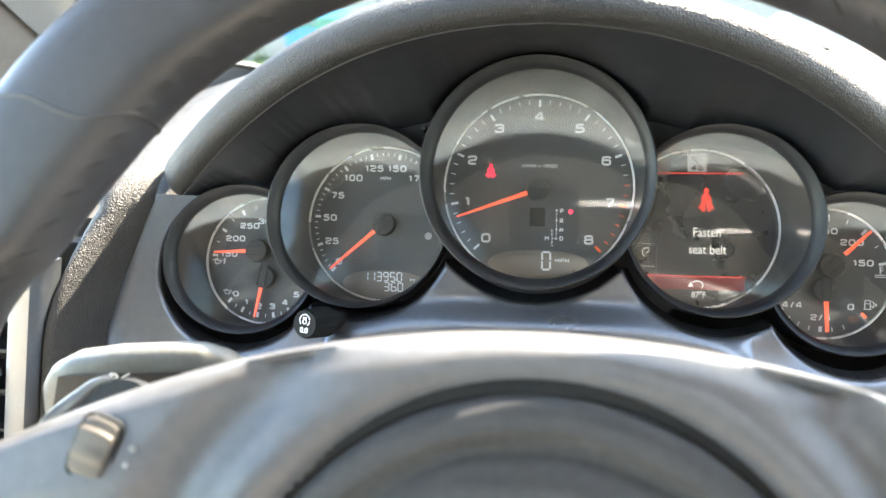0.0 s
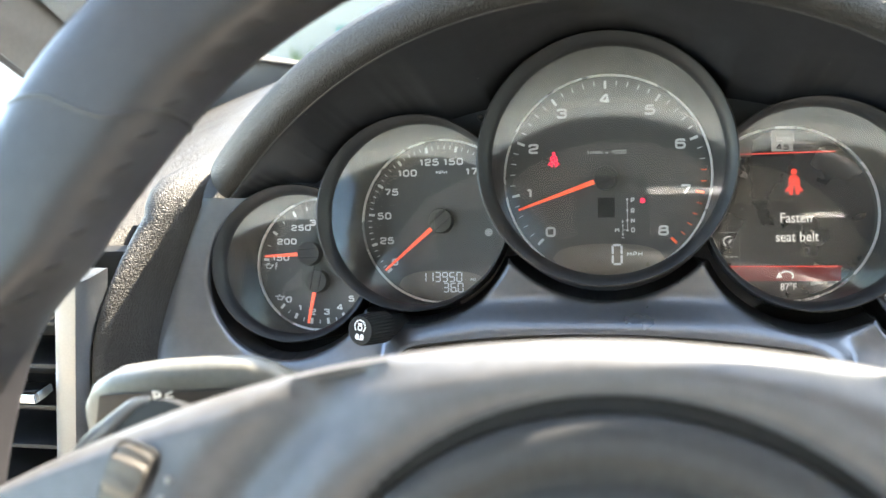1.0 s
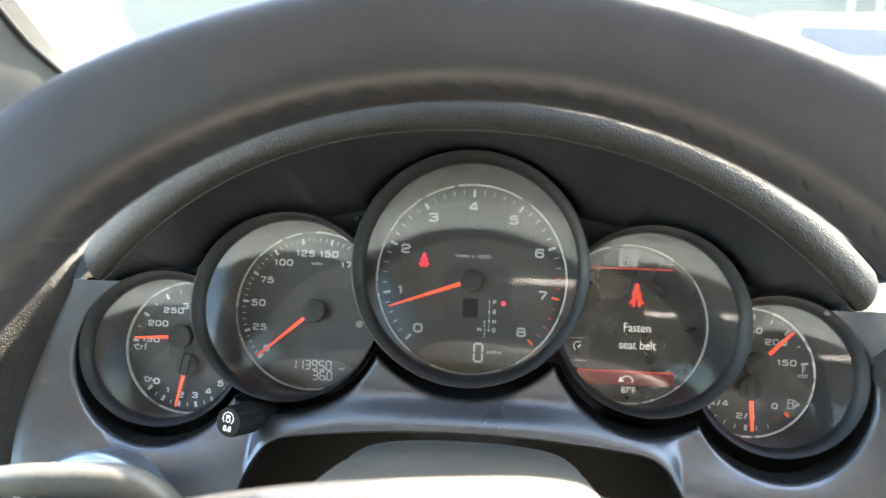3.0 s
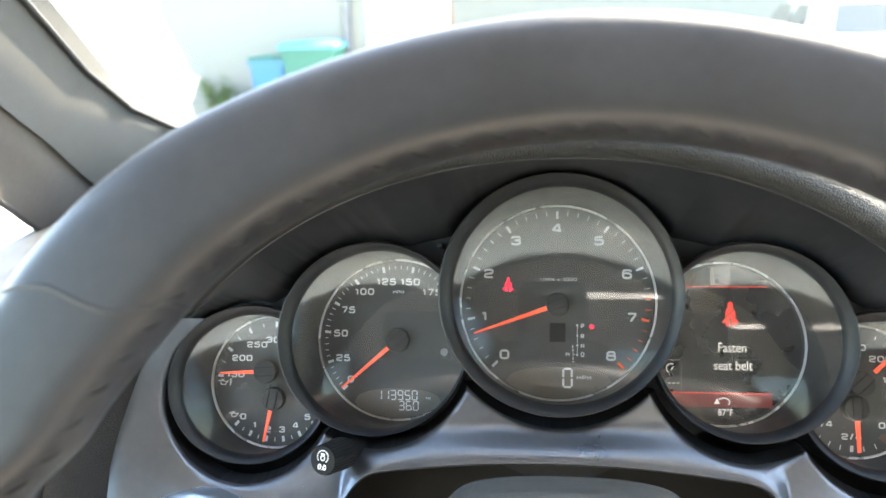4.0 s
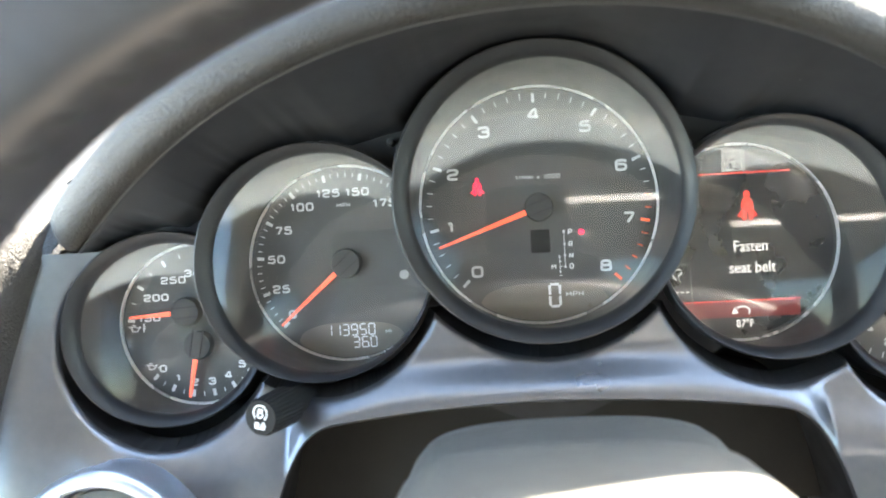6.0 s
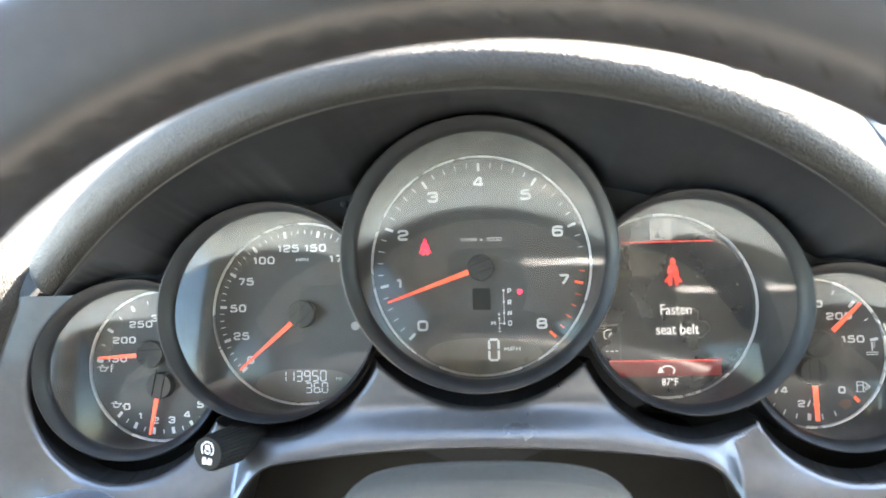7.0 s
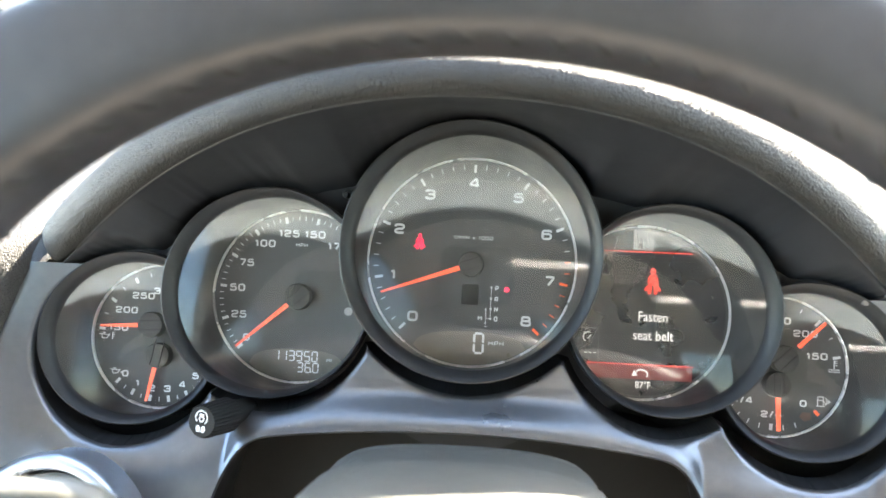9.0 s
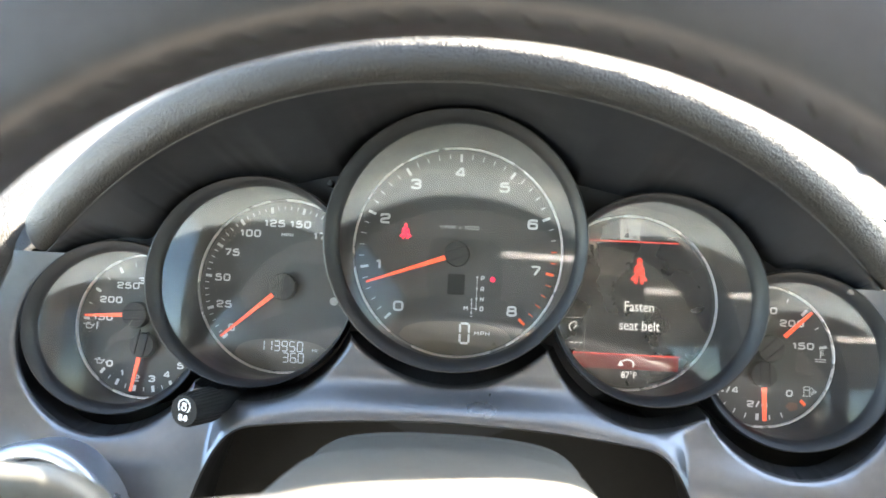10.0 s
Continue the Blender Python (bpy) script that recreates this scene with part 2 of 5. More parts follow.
def rings(bm, loops, closed=True, cap0=False, cap1=False):
    """Joins loops of points with quads."""
    vs = [[bm.verts.new(p) for p in loop] for loop in loops]
    n = len(vs[0])
    for a, b in zip(vs, vs[1:]):
        for i in range(n if closed else n - 1):
            j = (i + 1) % n
            bm.faces.new((a[i], a[j], b[j], b[i]))
    if cap0:
        bm.faces.new(vs[0][::-1])
    if cap1:
        bm.faces.new(vs[-1])
    return bm


def circle(cx, cy, z, r, m=Matrix.Identity(4), n=72, ry=None):
    ry = r if ry is None else ry
    return [m @ Vector((cx + r * math.cos(2 * math.pi * i / n), cy + ry * math.sin(2 * math.pi * i / n), z)) for i in range(n)]


def box(bm, lo, hi, m=Matrix.Identity(4), bevel=0.0, segs=2):
    c = [(a + b) / 2 for a, b in zip(lo, hi)]
    s = [abs(b - a) for a, b in zip(lo, hi)]
    made = bmesh.ops.create_cube(bm, size=1, matrix=Matrix.LocRotScale(c, None, s))
    if bevel:
        es = list({e for v in made["verts"] for e in v.link_edges})
        out = bmesh.ops.bevel(bm, geom=es, offset=bevel, segments=segs, affect="EDGES", profile=0.5)
        vs = list({v for f in out["faces"] for v in f.verts} | {v for v in made["verts"] if v.is_valid})
    else:
        vs = made["verts"]
    bmesh.ops.transform(bm, matrix=m, verts=vs)
    return bm


def tube(bm, pts, r, n=12, cap=True):
    """A round bar along points; r a number or one a point."""
    loops = []
    for i, p in enumerate(pts):
        p = Vector(p)
        d = (Vector(pts[min(i + 1, len(pts) - 1)]) - Vector(pts[max(i - 1, 0)])).normalized()
        a = d.orthogonal().normalized() if not loops else (prev - d * prev.dot(d)).normalized()
        prev = a
        b = d.cross(a)
        rr = r if isinstance(r, (int, float)) else r[i]
        loops.append([p + rr * (math.cos(k * 2 * math.pi / n) * a + math.sin(k * 2 * math.pi / n) * b) for k in range(n)])
    return rings(bm, loops, True, cap, cap)


def letters(text, size, m, wide=1.0, thick=0.00012, align="CENTER", bold=0.0):
    """A bmesh of letters in the built-in font, its middle at m's origin."""
    cu = bpy.data.curves.new("letters", "FONT")
    cu.body = text
    cu.size = size
    cu.align_x = align
    cu.align_y = "CENTER"
    cu.extrude = thick
    cu.offset = bold
    cu.resolution_u = 3
    ob = bpy.data.objects.new("letters", cu)
    scene.collection.objects.link(ob)
    dg = bpy.context.evaluated_depsgraph_get()
    me = bpy.data.meshes.new_from_object(ob.evaluated_get(dg))
    bm = bmesh.new()
    bm.from_mesh(me)
    bpy.data.objects.remove(ob)
    bpy.data.curves.remove(cu)
    bpy.data.meshes.remove(me)
    xs = [v.co.y for v in bm.verts]
    mid = (max(xs) + min(xs)) / 2 if xs else 0
    bmesh.ops.transform(bm, matrix=m @ Matrix.Diagonal((wide, 1, 1, 1)) @ Matrix.Translation((0, -mid, 0)), verts=bm.verts)
    return bm


def flat(bm, pts, m, z0, z1):
    """A flat plate with the given outline."""
    return rings(bm, [[m @ Vector((x, y, z0)) for x, y in pts], [m @ Vector((x, y, z1)) for x, y in pts]], True, True, True)


def bar(bm, x0, y0, x1, y1, w, m, z0, z1, w1=None):
    """A flat bar from one place to another on a face, w wide."""
    d = Vector((x1 - x0, y1 - y0)).normalized()
    p = Vector((-d.y, d.x)) * w / 2
    q = p if w1 is None else p.normalized() * w1 / 2
    return flat(bm, [(x0 + p.x, y0 + p.y), (x0 - p.x, y0 - p.y), (x1 - q.x, y1 - q.y), (x1 + q.x, y1 + q.y)], m, z0, z1)


# ---- instrument cluster ----
FACE = pose(0, 0, 1.13, 69.7, 0, 0)      # x right, y up the dial faces, z towards the driver


# bezel centres and radii
TACH = (0.0003, 0.0192, 0.0600)
SPEED = (-0.0930, -0.0040, 0.0488)
SHOW = (0.0925, -0.0036, 0.0482)
OIL = (-0.1572, -0.0284, 0.0408)
FUEL = (0.1552, -0.0282, 0.0404)


def on_face(x, y, z):
    return FACE @ Vector((x, y, z))


def clip(bm, hide):
    """Takes away what would lie inside a neighbouring dial."""
    if hide:
        hx, hy, hr = hide
        back = FACE.inverted()
        gone = []
        for f in bm.faces:
            c = back @ f.calc_center_median()
            if math.hypot(c.x - hx, c.y - hy) < hr - 0.0035:
                gone.append(f)
        bmesh.ops.delete(bm, geom=gone, context="FACES")
    return bm


def dial(name, label, cx, cy, rr, outer, inner, nf, nb, tilt=0.0, hide=None, sheen_edge=0.62):
    """A round instrument: cup, face, scale ring, bezel and glass. outer, inner: centre and radius of the bezel; tilt: how
    much its plane turns to the middle."""
    root = thing(name, on_face(cx, cy, nf - 0.01), label, "gauge", "five instrument dials")
    bx, by, br = outer
    ix, iy, ri = inner
    steps = [1 - k / 36 for k in range(36)] + [0.01]

    def loop(x, y, z, r, lean=1.0, n=120):
        out = []
        for k in range(n):
            a = 2 * math.pi * k / n
            px = x + r * math.cos(a)
            out.append(FACE @ Vector((px, y + r * math.sin(a), z + lean * tilt * (px - bx))))
        return out

    bm = bmesh.new()
    rings(bm, [circle(cx, cy, nf, (rr + 0.0012) * f, FACE) for f in steps], True, False, True)
    part("dial_face", clip(bm, hide), M_FACE, root)
    bm = bmesh.new()
    prof = [(rr, nf + 0.0001), (rr, nf + 0.0012), (rr + 0.0003, nf + 0.0016), (rr + 0.0009, nf + 0.0016), (rr + 0.0012, nf + 0.0001)]
    rings(bm, [circle(cx, cy, z, r, FACE, 120) for r, z in prof])
    part("scale_ring", clip(bm, hide), M_RING, root, "thin pale metallic scale ring")
    bm = bmesh.new()
    lo = []
    for k in range(13):
        s = k / 12
        lo.append(loop(cx + (ix - cx) * s, cy + (iy - cy) * s, nf + 0.0003 + (nb - 0.006 - nf) * s, rr + 0.0012 + (ri - rr - 0.0012) * s, s))
    rings(bm, lo)
    part("cup", clip(bm, hide), M_TUBE, root, "dark conical dial cup")
    bm = bmesh.new()
    prof = [(0.0, nb - 0.0065), (0.03, nb - 0.0050), (0.30, nb - 0.0026), (0.62, nb - 0.0008), (0.86, nb - 0.0001), (0.95, nb - 0.0004), (1.0, nb - 0.0016), (1.02, nb - 0.012), (1.03, nb - 0.024), (1.05, nf - 0.012)]
    rings(bm, [loop(ix + (bx - ix) * f, iy + (by - iy) * f, z, ri + (br - ri) * f) for f, z in prof])
    part("bezel", clip(bm, hide), M_BEZEL, root, "satin black round bezel")
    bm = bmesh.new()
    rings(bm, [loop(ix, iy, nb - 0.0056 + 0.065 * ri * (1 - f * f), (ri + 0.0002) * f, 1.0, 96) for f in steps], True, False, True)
    g = part("glass", clip(bm, hide), M_GLASS, root, "clear dusty instrument glass with a reflection painted across its top")
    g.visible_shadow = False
    # a pale reflection painted as diffuse colour above an arch, fading upwards
    sheen = g.data.attributes.new("sheen", "FLOAT", "POINT")
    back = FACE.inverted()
    for v, d in zip(g.data.vertices, sheen.data):
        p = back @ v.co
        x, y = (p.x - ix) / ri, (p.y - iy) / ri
        edge = sheen_edge - 0.30 * x * x
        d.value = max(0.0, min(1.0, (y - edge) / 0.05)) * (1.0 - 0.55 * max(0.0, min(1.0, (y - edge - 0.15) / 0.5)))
    return root


def tick(root, cx, cy, ang, r0, r1, w, nf, material=None, name="tick"):
    c, s = math.cos(radians(ang)), math.sin(radians(ang))
    bm = bmesh.new()
    bar(bm, cx + r0 * c, cy + r0 * s, cx + r1 * c, cy + r1 * s, w, FACE, nf + 0.0001, nf + 0.0004)
    return part(name, bm, material or M_MARK, root, "", 0)


def ticks(root, cx, cy, angs, r0, r1, w, nf, material=None):
    bm = bmesh.new()
    for a in angs:
        c, s = math.cos(radians(a)), math.sin(radians(a))
        bar(bm, cx + r0 * c, cy + r0 * s, cx + r1 * c, cy + r1 * s, w, FACE, nf + 0.0001, nf + 0.0003)
    return tagged(part("fine_ticks", bm, material or M_MARK, root, "", 0), kind="stuff")


GLYPHS = {
    "0": (1.0, [[(0, 0), (1, 0), (1, 1), (0, 1), (0, 0)]]),
    "1": (0.55, [[(0.1, 0.80), (0.75, 1.0), (0.75, 0)]]),
    "2": (1.0, [[(0, 0.74), (0, 1), (1, 1), (1, 0.54), (0, 0.42), (0, 0), (1, 0)]]),
    "3": (1.0, [[(0, 0.78), (0, 1), (1, 1), (0.97, 0.53), (0.3, 0.53)], [(0.6, 0.53), (1, 0.53), (1, 0), (0, 0), (0, 0.24)]]),
    "4": (1.05, [[(0.74, 0), (0.74, 1), (0.55, 1), (0, 0.34), (0, 0.22), (1, 0.22)]]),
    "5": (1.0, [[(0.96, 1), (0.06, 1), (0, 0.56), (1, 0.62), (1, 0), (0, 0), (0, 0.22)]]),
    "6": (1.0, [[(0.97, 0.80), (0.97, 1), (0, 1), (0, 0), (1, 0), (1, 0.60), (0.02, 0.60)]]),
    "7": (0.95, [[(0, 1), (1, 1), (1, 0.86), (0.36, 0)]]),
    "8": (1.0, [[(0.05, 0.53), (0.05, 1), (0.95, 1), (0.95, 0.53), (0.05, 0.53)], [(0, 0.53), (1, 0.53), (1, 0), (0, 0), (0, 0.53)]]),
    "/": (0.6, [[(0.05, -0.06), (0.95, 1.06)]]),
    "M": (1.15, [[(0, 0), (0, 1), (0.5, 0.30), (1, 1), (1, 0)]]),
    "P": (0.95, [[(0, 0), (0, 1), (1, 1), (1, 0.40), (0, 0.40)]]),
    "H": (1.0, [[(0, 0), (0, 1)], [(1, 0), (1, 1)], [(0, 0.5), (1, 0.5)]]),
    "I": (0.12, [[(0.5, 0), (0.5, 1)]]),
    "N": (1.0, [[(0, 0), (0, 1), (1, 0), (1, 1)]]),
    "R": (0.95, [[(0, 0), (0, 1), (1, 1), (1, 0.42), (0, 0.42)], [(0.5, 0.42), (1, 0)]]),
    "D": (0.95, [[(0, 0), (0, 1), (1, 1), (1, 0), (0, 0)]]),
    "x": (0.8, [[(0.1, 0.02), (0.9, 0.66)], [(0.1, 0.66), (0.9, 0.02)]]),
    "+": (0.9, [[(0, 0.5), (1, 0.5)], [(0.5, 0), (0.5, 1)]]),
    "-": (0.9, [[(0, 0.5), (1, 0.5)]]),
    " ": (0.35, []),
}


def rounded(pts, r):
    """The path with its corners rounded off."""
    out = [Vector(pts[0])]
    shut = (Vector(pts[0]) - Vector(pts[-1])).length < 1e-9
    n = len(pts)
    if shut:
        out = []
    for i in range(n if shut else n - 1):
        if not shut and i == 0:
            continue
        p = Vector(pts[i])
        a, b = Vector(pts[i - 1 if i else n - 2]), Vector(pts[(i + 1) % n if i < n - 1 else 1])
        if shut and i == n - 1:
            continue
        da, db = (a - p), (b - p)
        ra, rb = min(r, da.length * 0.48), min(r, db.length * 0.48)
        p0, p1 = p + da.normalized() * ra, p + db.normalized() * rb
        for k in range(4):
            g = k / 3
            out.append(p0 * (1 - g) ** 2 + p * 2 * g * (1 - g) + p1 * g * g)
    if not shut:
        out.append(Vector(pts[-1]))
    return out, shut


def stroke(bm, pts, w, m, z0, z1, r):
    """A flat line of even width along a path with rounded corners."""
    path, shut = rounded(pts, r)
    n = len(path)
    loops = []
    for i, p in enumerate(path):
        a = path[i - 1] if i or shut else p
        b = path[(i + 1) % n] if i < n - 1 or shut else p
        d = (b - a).normalized()
        k = Vector((-d.y, d.x)) * w / 2
        loops.append([m @ Vector((q.x, q.y, z)) for q, z in ((p + k, z0), (p - k, z0), (p - k, z1), (p + k, z1))])
    if shut:
        return rings(bm, loops + [loops[0]], True)
    return rings(bm, loops, True, True, True)


def word(root, text, x, y, size, nf, wide=1.0, material=None, name="numeral", bold=0.00014):
    """Broad squarish instrument lettering, or the built-in font where a letter is wanting."""
    if any(c not in GLYPHS for c in text):
        bm = letters(text, size, FACE @ Matrix.Translation((x, y, nf + 0.0003)), wide, bold=bold)
        return part(name, bm, material or M_MARK, root, "", 0)
    h = size * 0.72
    w = h * 0.78 * wide / 1.42
    line = h * 0.215 if h > 0.0022 else h * 0.18
    gap = line * 1.15 + w * 0.22
    total = sum(GLYPHS[c][0] * w for c in text) + gap * (len(text) - 1)
    bm = bmesh.new()
    at = x - total / 2
    for c in text:
        cw, paths = GLYPHS[c]
        for p in paths:
            stroke(bm, [(at + px * cw * w, y - h / 2 + line / 2 + py * (h - line)) for px, py in p], line, FACE, nf + 0.0001, nf + 0.0004, h * 0.24)
        at += cw * w + gap
    return part(name, bm, material or M_MARK, root, "", 0)


def needle(root, hx, hy, ang, r0, r1, w0, w1, nf, cap_r, tail=0.0):
    c, s = math.cos(radians(ang)), math.sin(radians(ang))
    bm = bmesh.new()
    bar(bm, hx + r0 * c, hy + r0 * s, hx + r1 * c, hy + r1 * s, w0, FACE, nf + 0.0035, nf + 0.0046, w1)
    part("needle", bm, M_NEEDLE, root, "bright orange red pointer")
    bm = bmesh.new()
    rings(bm, [circle(hx, hy, nf + z, cap_r * f, FACE, 40) for f, z in ((1, 0), (1, 0.0042), (0.94, 0.0052), (0.6, 0.0055))], True, False, True)
    cap = part("needle_cap", bm, M_HUB, root, "round black needle cap")
    bm = bmesh.new()
    for o in (-0.35, 0.35):
        px, py = -s * cap_r * o, c * cap_r * o
        bar(bm, hx + px + c * cap_r * 0.8, hy + py + s * cap_r * 0.8, hx + px - c * (cap_r * 0.9 + tail), hy + py - s * (cap_r * 0.9 + tail), 0.0004, FACE, nf + 0.0052, nf + 0.0060)
    part("cap_rib", bm, M_BLACK, cap)


SEGS = {"0": "abcdef", "1": "bc", "3": "abgcd", "5": "afgcd", "6": "afgedc", "9": "abgfcd"}


def seven(root, text, x, y, w, h, t, gap, nf):
    """Seven-bar digits in a row from x, each w wide and h high."""
    for ch in text:
        if ch == ".":
            bm = bmesh.new()
            bar(bm, x - gap * 0.75, y - h / 2, x - gap * 0.75, y - h / 2 + t * 1.3, t * 1.3, FACE, nf + 0.0001, nf + 0.0003)
            part("point", bm, M_SEG, root, "", 0)
            continue
        pl = {"a": (0, h / 2, w, h / 2), "g": (0, 0, w, 0), "d": (0, -h / 2, w, -h / 2), "f": (0, 0, 0, h / 2), "b": (w, 0, w, h / 2),
              "e": (0, -h / 2, 0, 0), "c": (w, -h / 2, w, 0)}
        bm = bmesh.new()
        for k in SEGS[ch]:
            x0, y0, x1, y1 = pl[k]
            d = Vector((x1 - x0, y1 - y0)).normalized() * t * 0.32
            bar(bm, x + x0 + d.x, y + y0 + d.y, x + x1 - d.x, y + y1 - d.y, t, FACE, nf + 0.0001, nf + 0.0003)
        part("digit", bm, M_SEG, root, "", 0)
        x += w + gap


def field(root, cx, cy, r, ytop, xl, xr, nf, name="display_field"):
    """The crystal field at the foot of a dial: a low dome bounded by the scale ring below."""
    pts = []
    for k in range(25):
        s = -1 + 2 * k / 24
        pts.append((cx + (xl + xr) / 2 + s * (xr - xl) / 2, ytop - (1 - math.sqrt(max(0, 1 - (abs(s) ** 2.6)))) * 0.0075))
    low = []
    for k in range(25):
        s = 1 - 2 * k / 24
        x = (xl + xr) / 2 + s * (xr - xl) / 2
        low.append((cx + x, max(cy - math.sqrt(max(0, r * r - x * x)), ytop - 0.0165)))
    bm = bmesh.new()
    flat(bm, pts + low[1:-1], FACE, nf + 0.00005, nf + 0.00015)
    part(name, bm, M_LCD, root, "dull olive liquid crystal field", 0)


def belt_icon(root, x, y, h, nf, material, name, seated=False):
    """A plain seat belt sign: head, body, lap and a strap across."""
    bm = bmesh.new()
    m = FACE @ Matrix.Translation((x, y, 0))
    z0, z1 = nf + 0.0002, nf + 0.0004
    wide = 0.82 if seated else 1.0

    def shape(pts):
        flat(bm, [(px * h * wide, py * h) for px, py in pts], m, z0, z1)

    flat(bm, [(0.105 * h * math.cos(a * math.pi / 8), 0.385 * h + 0.115 * h * math.sin(a * math.pi / 8)) for a in range(16)], m, z0, z1)
    shape([(-0.13, 0.24), (0.13, 0.24), (0.22, 0.15), (0.25, -0.10), (0.17, -0.16), (-0.17, -0.16), (-0.25, -0.10), (-0.22, 0.15)])
    for sx in (-1, 1):
        leg = [(sx * 0.04, -0.19), (sx * 0.24, -0.17), (sx * 0.40, -0.33), (sx * 0.36, -0.39), (sx * 0.22, -0.33), (sx * 0.20, -0.50), (sx * 0.08, -0.50)]
        shape(leg if sx > 0 else leg[::-1])
    sign = part(name, bm, material, root, "red seat belt warning sign", 0)
    bm = bmesh.new()
    bar(bm, -0.22 * h, -0.13 * h, 0.17 * h, 0.21 * h, 0.05 * h, m, nf + 0.0004, nf + 0.0005)
    part("strap", bm, M_SCREEN, sign, "", 0)


# rev counter
NF = 0.0
tach = dial("rev_counter", "large black rev counter with white numerals and orange needle", 0.0003, 0.0154, 0.0512, TACH, (0.001, 0.0187, 0.0537), NF, 0.040, sheen_edge=0.36)
TX, TY = 0.0003, 0.0154
for i in range(9):
    a = 225 - 33.75 * i
    tick(tach, TX, TY, a, 0.0448, 0.0488, 0.0013, NF, M_RED if i >= 7 else None)
    word(tach, str(i), TX + 0.0397 * math.cos(radians(a)), TY + 0.0397 * math.sin(radians(a)), 0.0072, NF, 1.45)
fine = [225 - 33.75 * k / 5 for k in range(41) if k % 5]
ticks(tach, TX, TY, [a for a in fine if a > 225 - 33.75 * 6.5], 0.0464, 0.0490, 0.0004, NF)
ticks(tach, TX, TY, [a for a in fine if a <= 225 - 33.75 * 6.5], 0.0464, 0.0490, 0.0005, NF, M_RED)
word(tach, "1/MIN x 1000", 0.0007, 0.0276, 0.0026, NF, 1.35, name="unit_text")
belt_icon(tach, -0.0259, 0.0247, 0.0078, NF, M_WARN, "belt_lamp")
needle(tach, TX, TY - 0.0012, 199.5, 0.0048, 0.0468, 0.0024, 0.0010, NF, 0.0062)
for ch, y in (("P", 0.0029), ("R", -0.0025), ("N", -0.0075), ("D", -0.0122)):
    word(tach, ch, 0.0135, y, 0.0036, NF, 1.0, name="gear_letter")
word(tach, "M", 0.0057, -0.0121, 0.0036, NF, 1.0, name="gear_letter")
word(tach, "+", 0.0084, -0.0080, 0.0030, NF, 1.0, name="gear_letter")
word(tach, "-", 0.0086, -0.0161, 0.0030, NF, 1.2, name="gear_letter")
bm = bmesh.new()
bar(bm, 0.0108, 0.0032, 0.0108, -0.0124, 0.0003, FACE, NF + 0.0001, NF + 0.0003)
bar(bm, 0.0085, -0.0122, 0.0112, -0.0122, 0.0003, FACE, NF + 0.0001, NF + 0.0003)
bar(bm, 0.0085, -0.0100, 0.0085, -0.0146, 0.0003, FACE, NF + 0.0001, NF + 0.0003)
for y in (0.0032, -0.0023, -0.0074, -0.0124):
    flat(bm, [(0.0108 + 0.0006 * math.cos(a), y + 0.0006 * math.sin(a)) for a in [k * math.pi / 4 for k in range(8)]], FACE, NF + 0.0003, NF + 0.0004)
for y, d in ((-0.0098, 1), (-0.0146, -1)):
    flat(bm, [(0.0085, y + d * 0.0008), (0.0079, y - d * 0.0004), (0.0091, y - d * 0.0004)], FACE, NF + 0.0003, NF + 0.0004)
part("gear_gate", bm, M_MARK, tach, "white gear gate lines", 0)
bm = bmesh.new()
flat(bm, [(0.0184 + 0.0013 * math.cos(k * math.pi / 8), 0.0025 + 0.0013 * math.sin(k * math.pi / 8)) for k in range(16)], FACE, NF + 0.0001, NF + 0.0004)
part("gear_lamp", bm, M_WARN, tach, "small red lit dot", 0)
bm = bmesh.new()
box(bm, (-0.0038, -0.0057, NF + 0.0001), (0.0046, 0.0044, NF + 0.0004), FACE, 0.0001, 1)
part("window", bm, M_BLACK, tach, "black sensor window")
field(tach, TX, TY, 0.0508, -0.0190, -0.0272, 0.0285, NF)
seven(tach, "0", 0.0034, -0.0246, 0.0044, 0.0096, 0.0011, 0.001, NF + 0.0002)
word(tach, "MPH", 0.0142, -0.0243, 0.0032, NF + 0.0002, 1.35, name="unit_text")

# speedometer
NS = -0.003
SX, SY = -0.0864, -0.0056
speedo = dial("speedometer", "black speedometer with white numerals and a crystal odometer", SX, SY, 0.0428, SPEED, (-0.0905, -0.0045, 0.0448), NS, 0.035, -0.06, TACH)
for i in range(8):
    a = 223.0 - 24.2 * i
    tick(speedo, SX, SY, a, 0.0372, 0.0404, 0.0014, NS)
    word(speedo, str(25 * i), SX + 0.0316 * math.cos(radians(a)) * (1.0 if i else 1.1), SY + 0.0322 * math.sin(radians(a)), 0.0053, NS, 1.30)
ticks(speedo, SX, SY, [223 - 24.2 * k / 5 for k in range(36) if k % 5], 0.0384, 0.0404, 0.0004, NS)
word(speedo, "MPH", -0.0861, 0.0203, 0.0026, NS, 1.35, name="unit_text")
needle(speedo, SX + 0.0005, SY - 0.0003, 221.0, 0.0064, 0.0398, 0.0022, 0.0010, NS, 0.0066, 0.001)
field(speedo, SX, SY, 0.0424, -0.0322, -0.0232, 0.0250, NS)
seven(speedo, "113950", -0.0972, -0.0357, 0.0026, 0.0048, 0.00055, 0.0013, NS + 0.0002)
seven(speedo, "36.0", -0.0848, -0.0413, 0.0026, 0.0046, 0.00055, 0.0013, NS + 0.0002)
word(speedo, "MI", -0.0689, -0.0371, 0.0026, NS + 0.0002, 1.3, name="unit_text")
bm = bmesh.new()
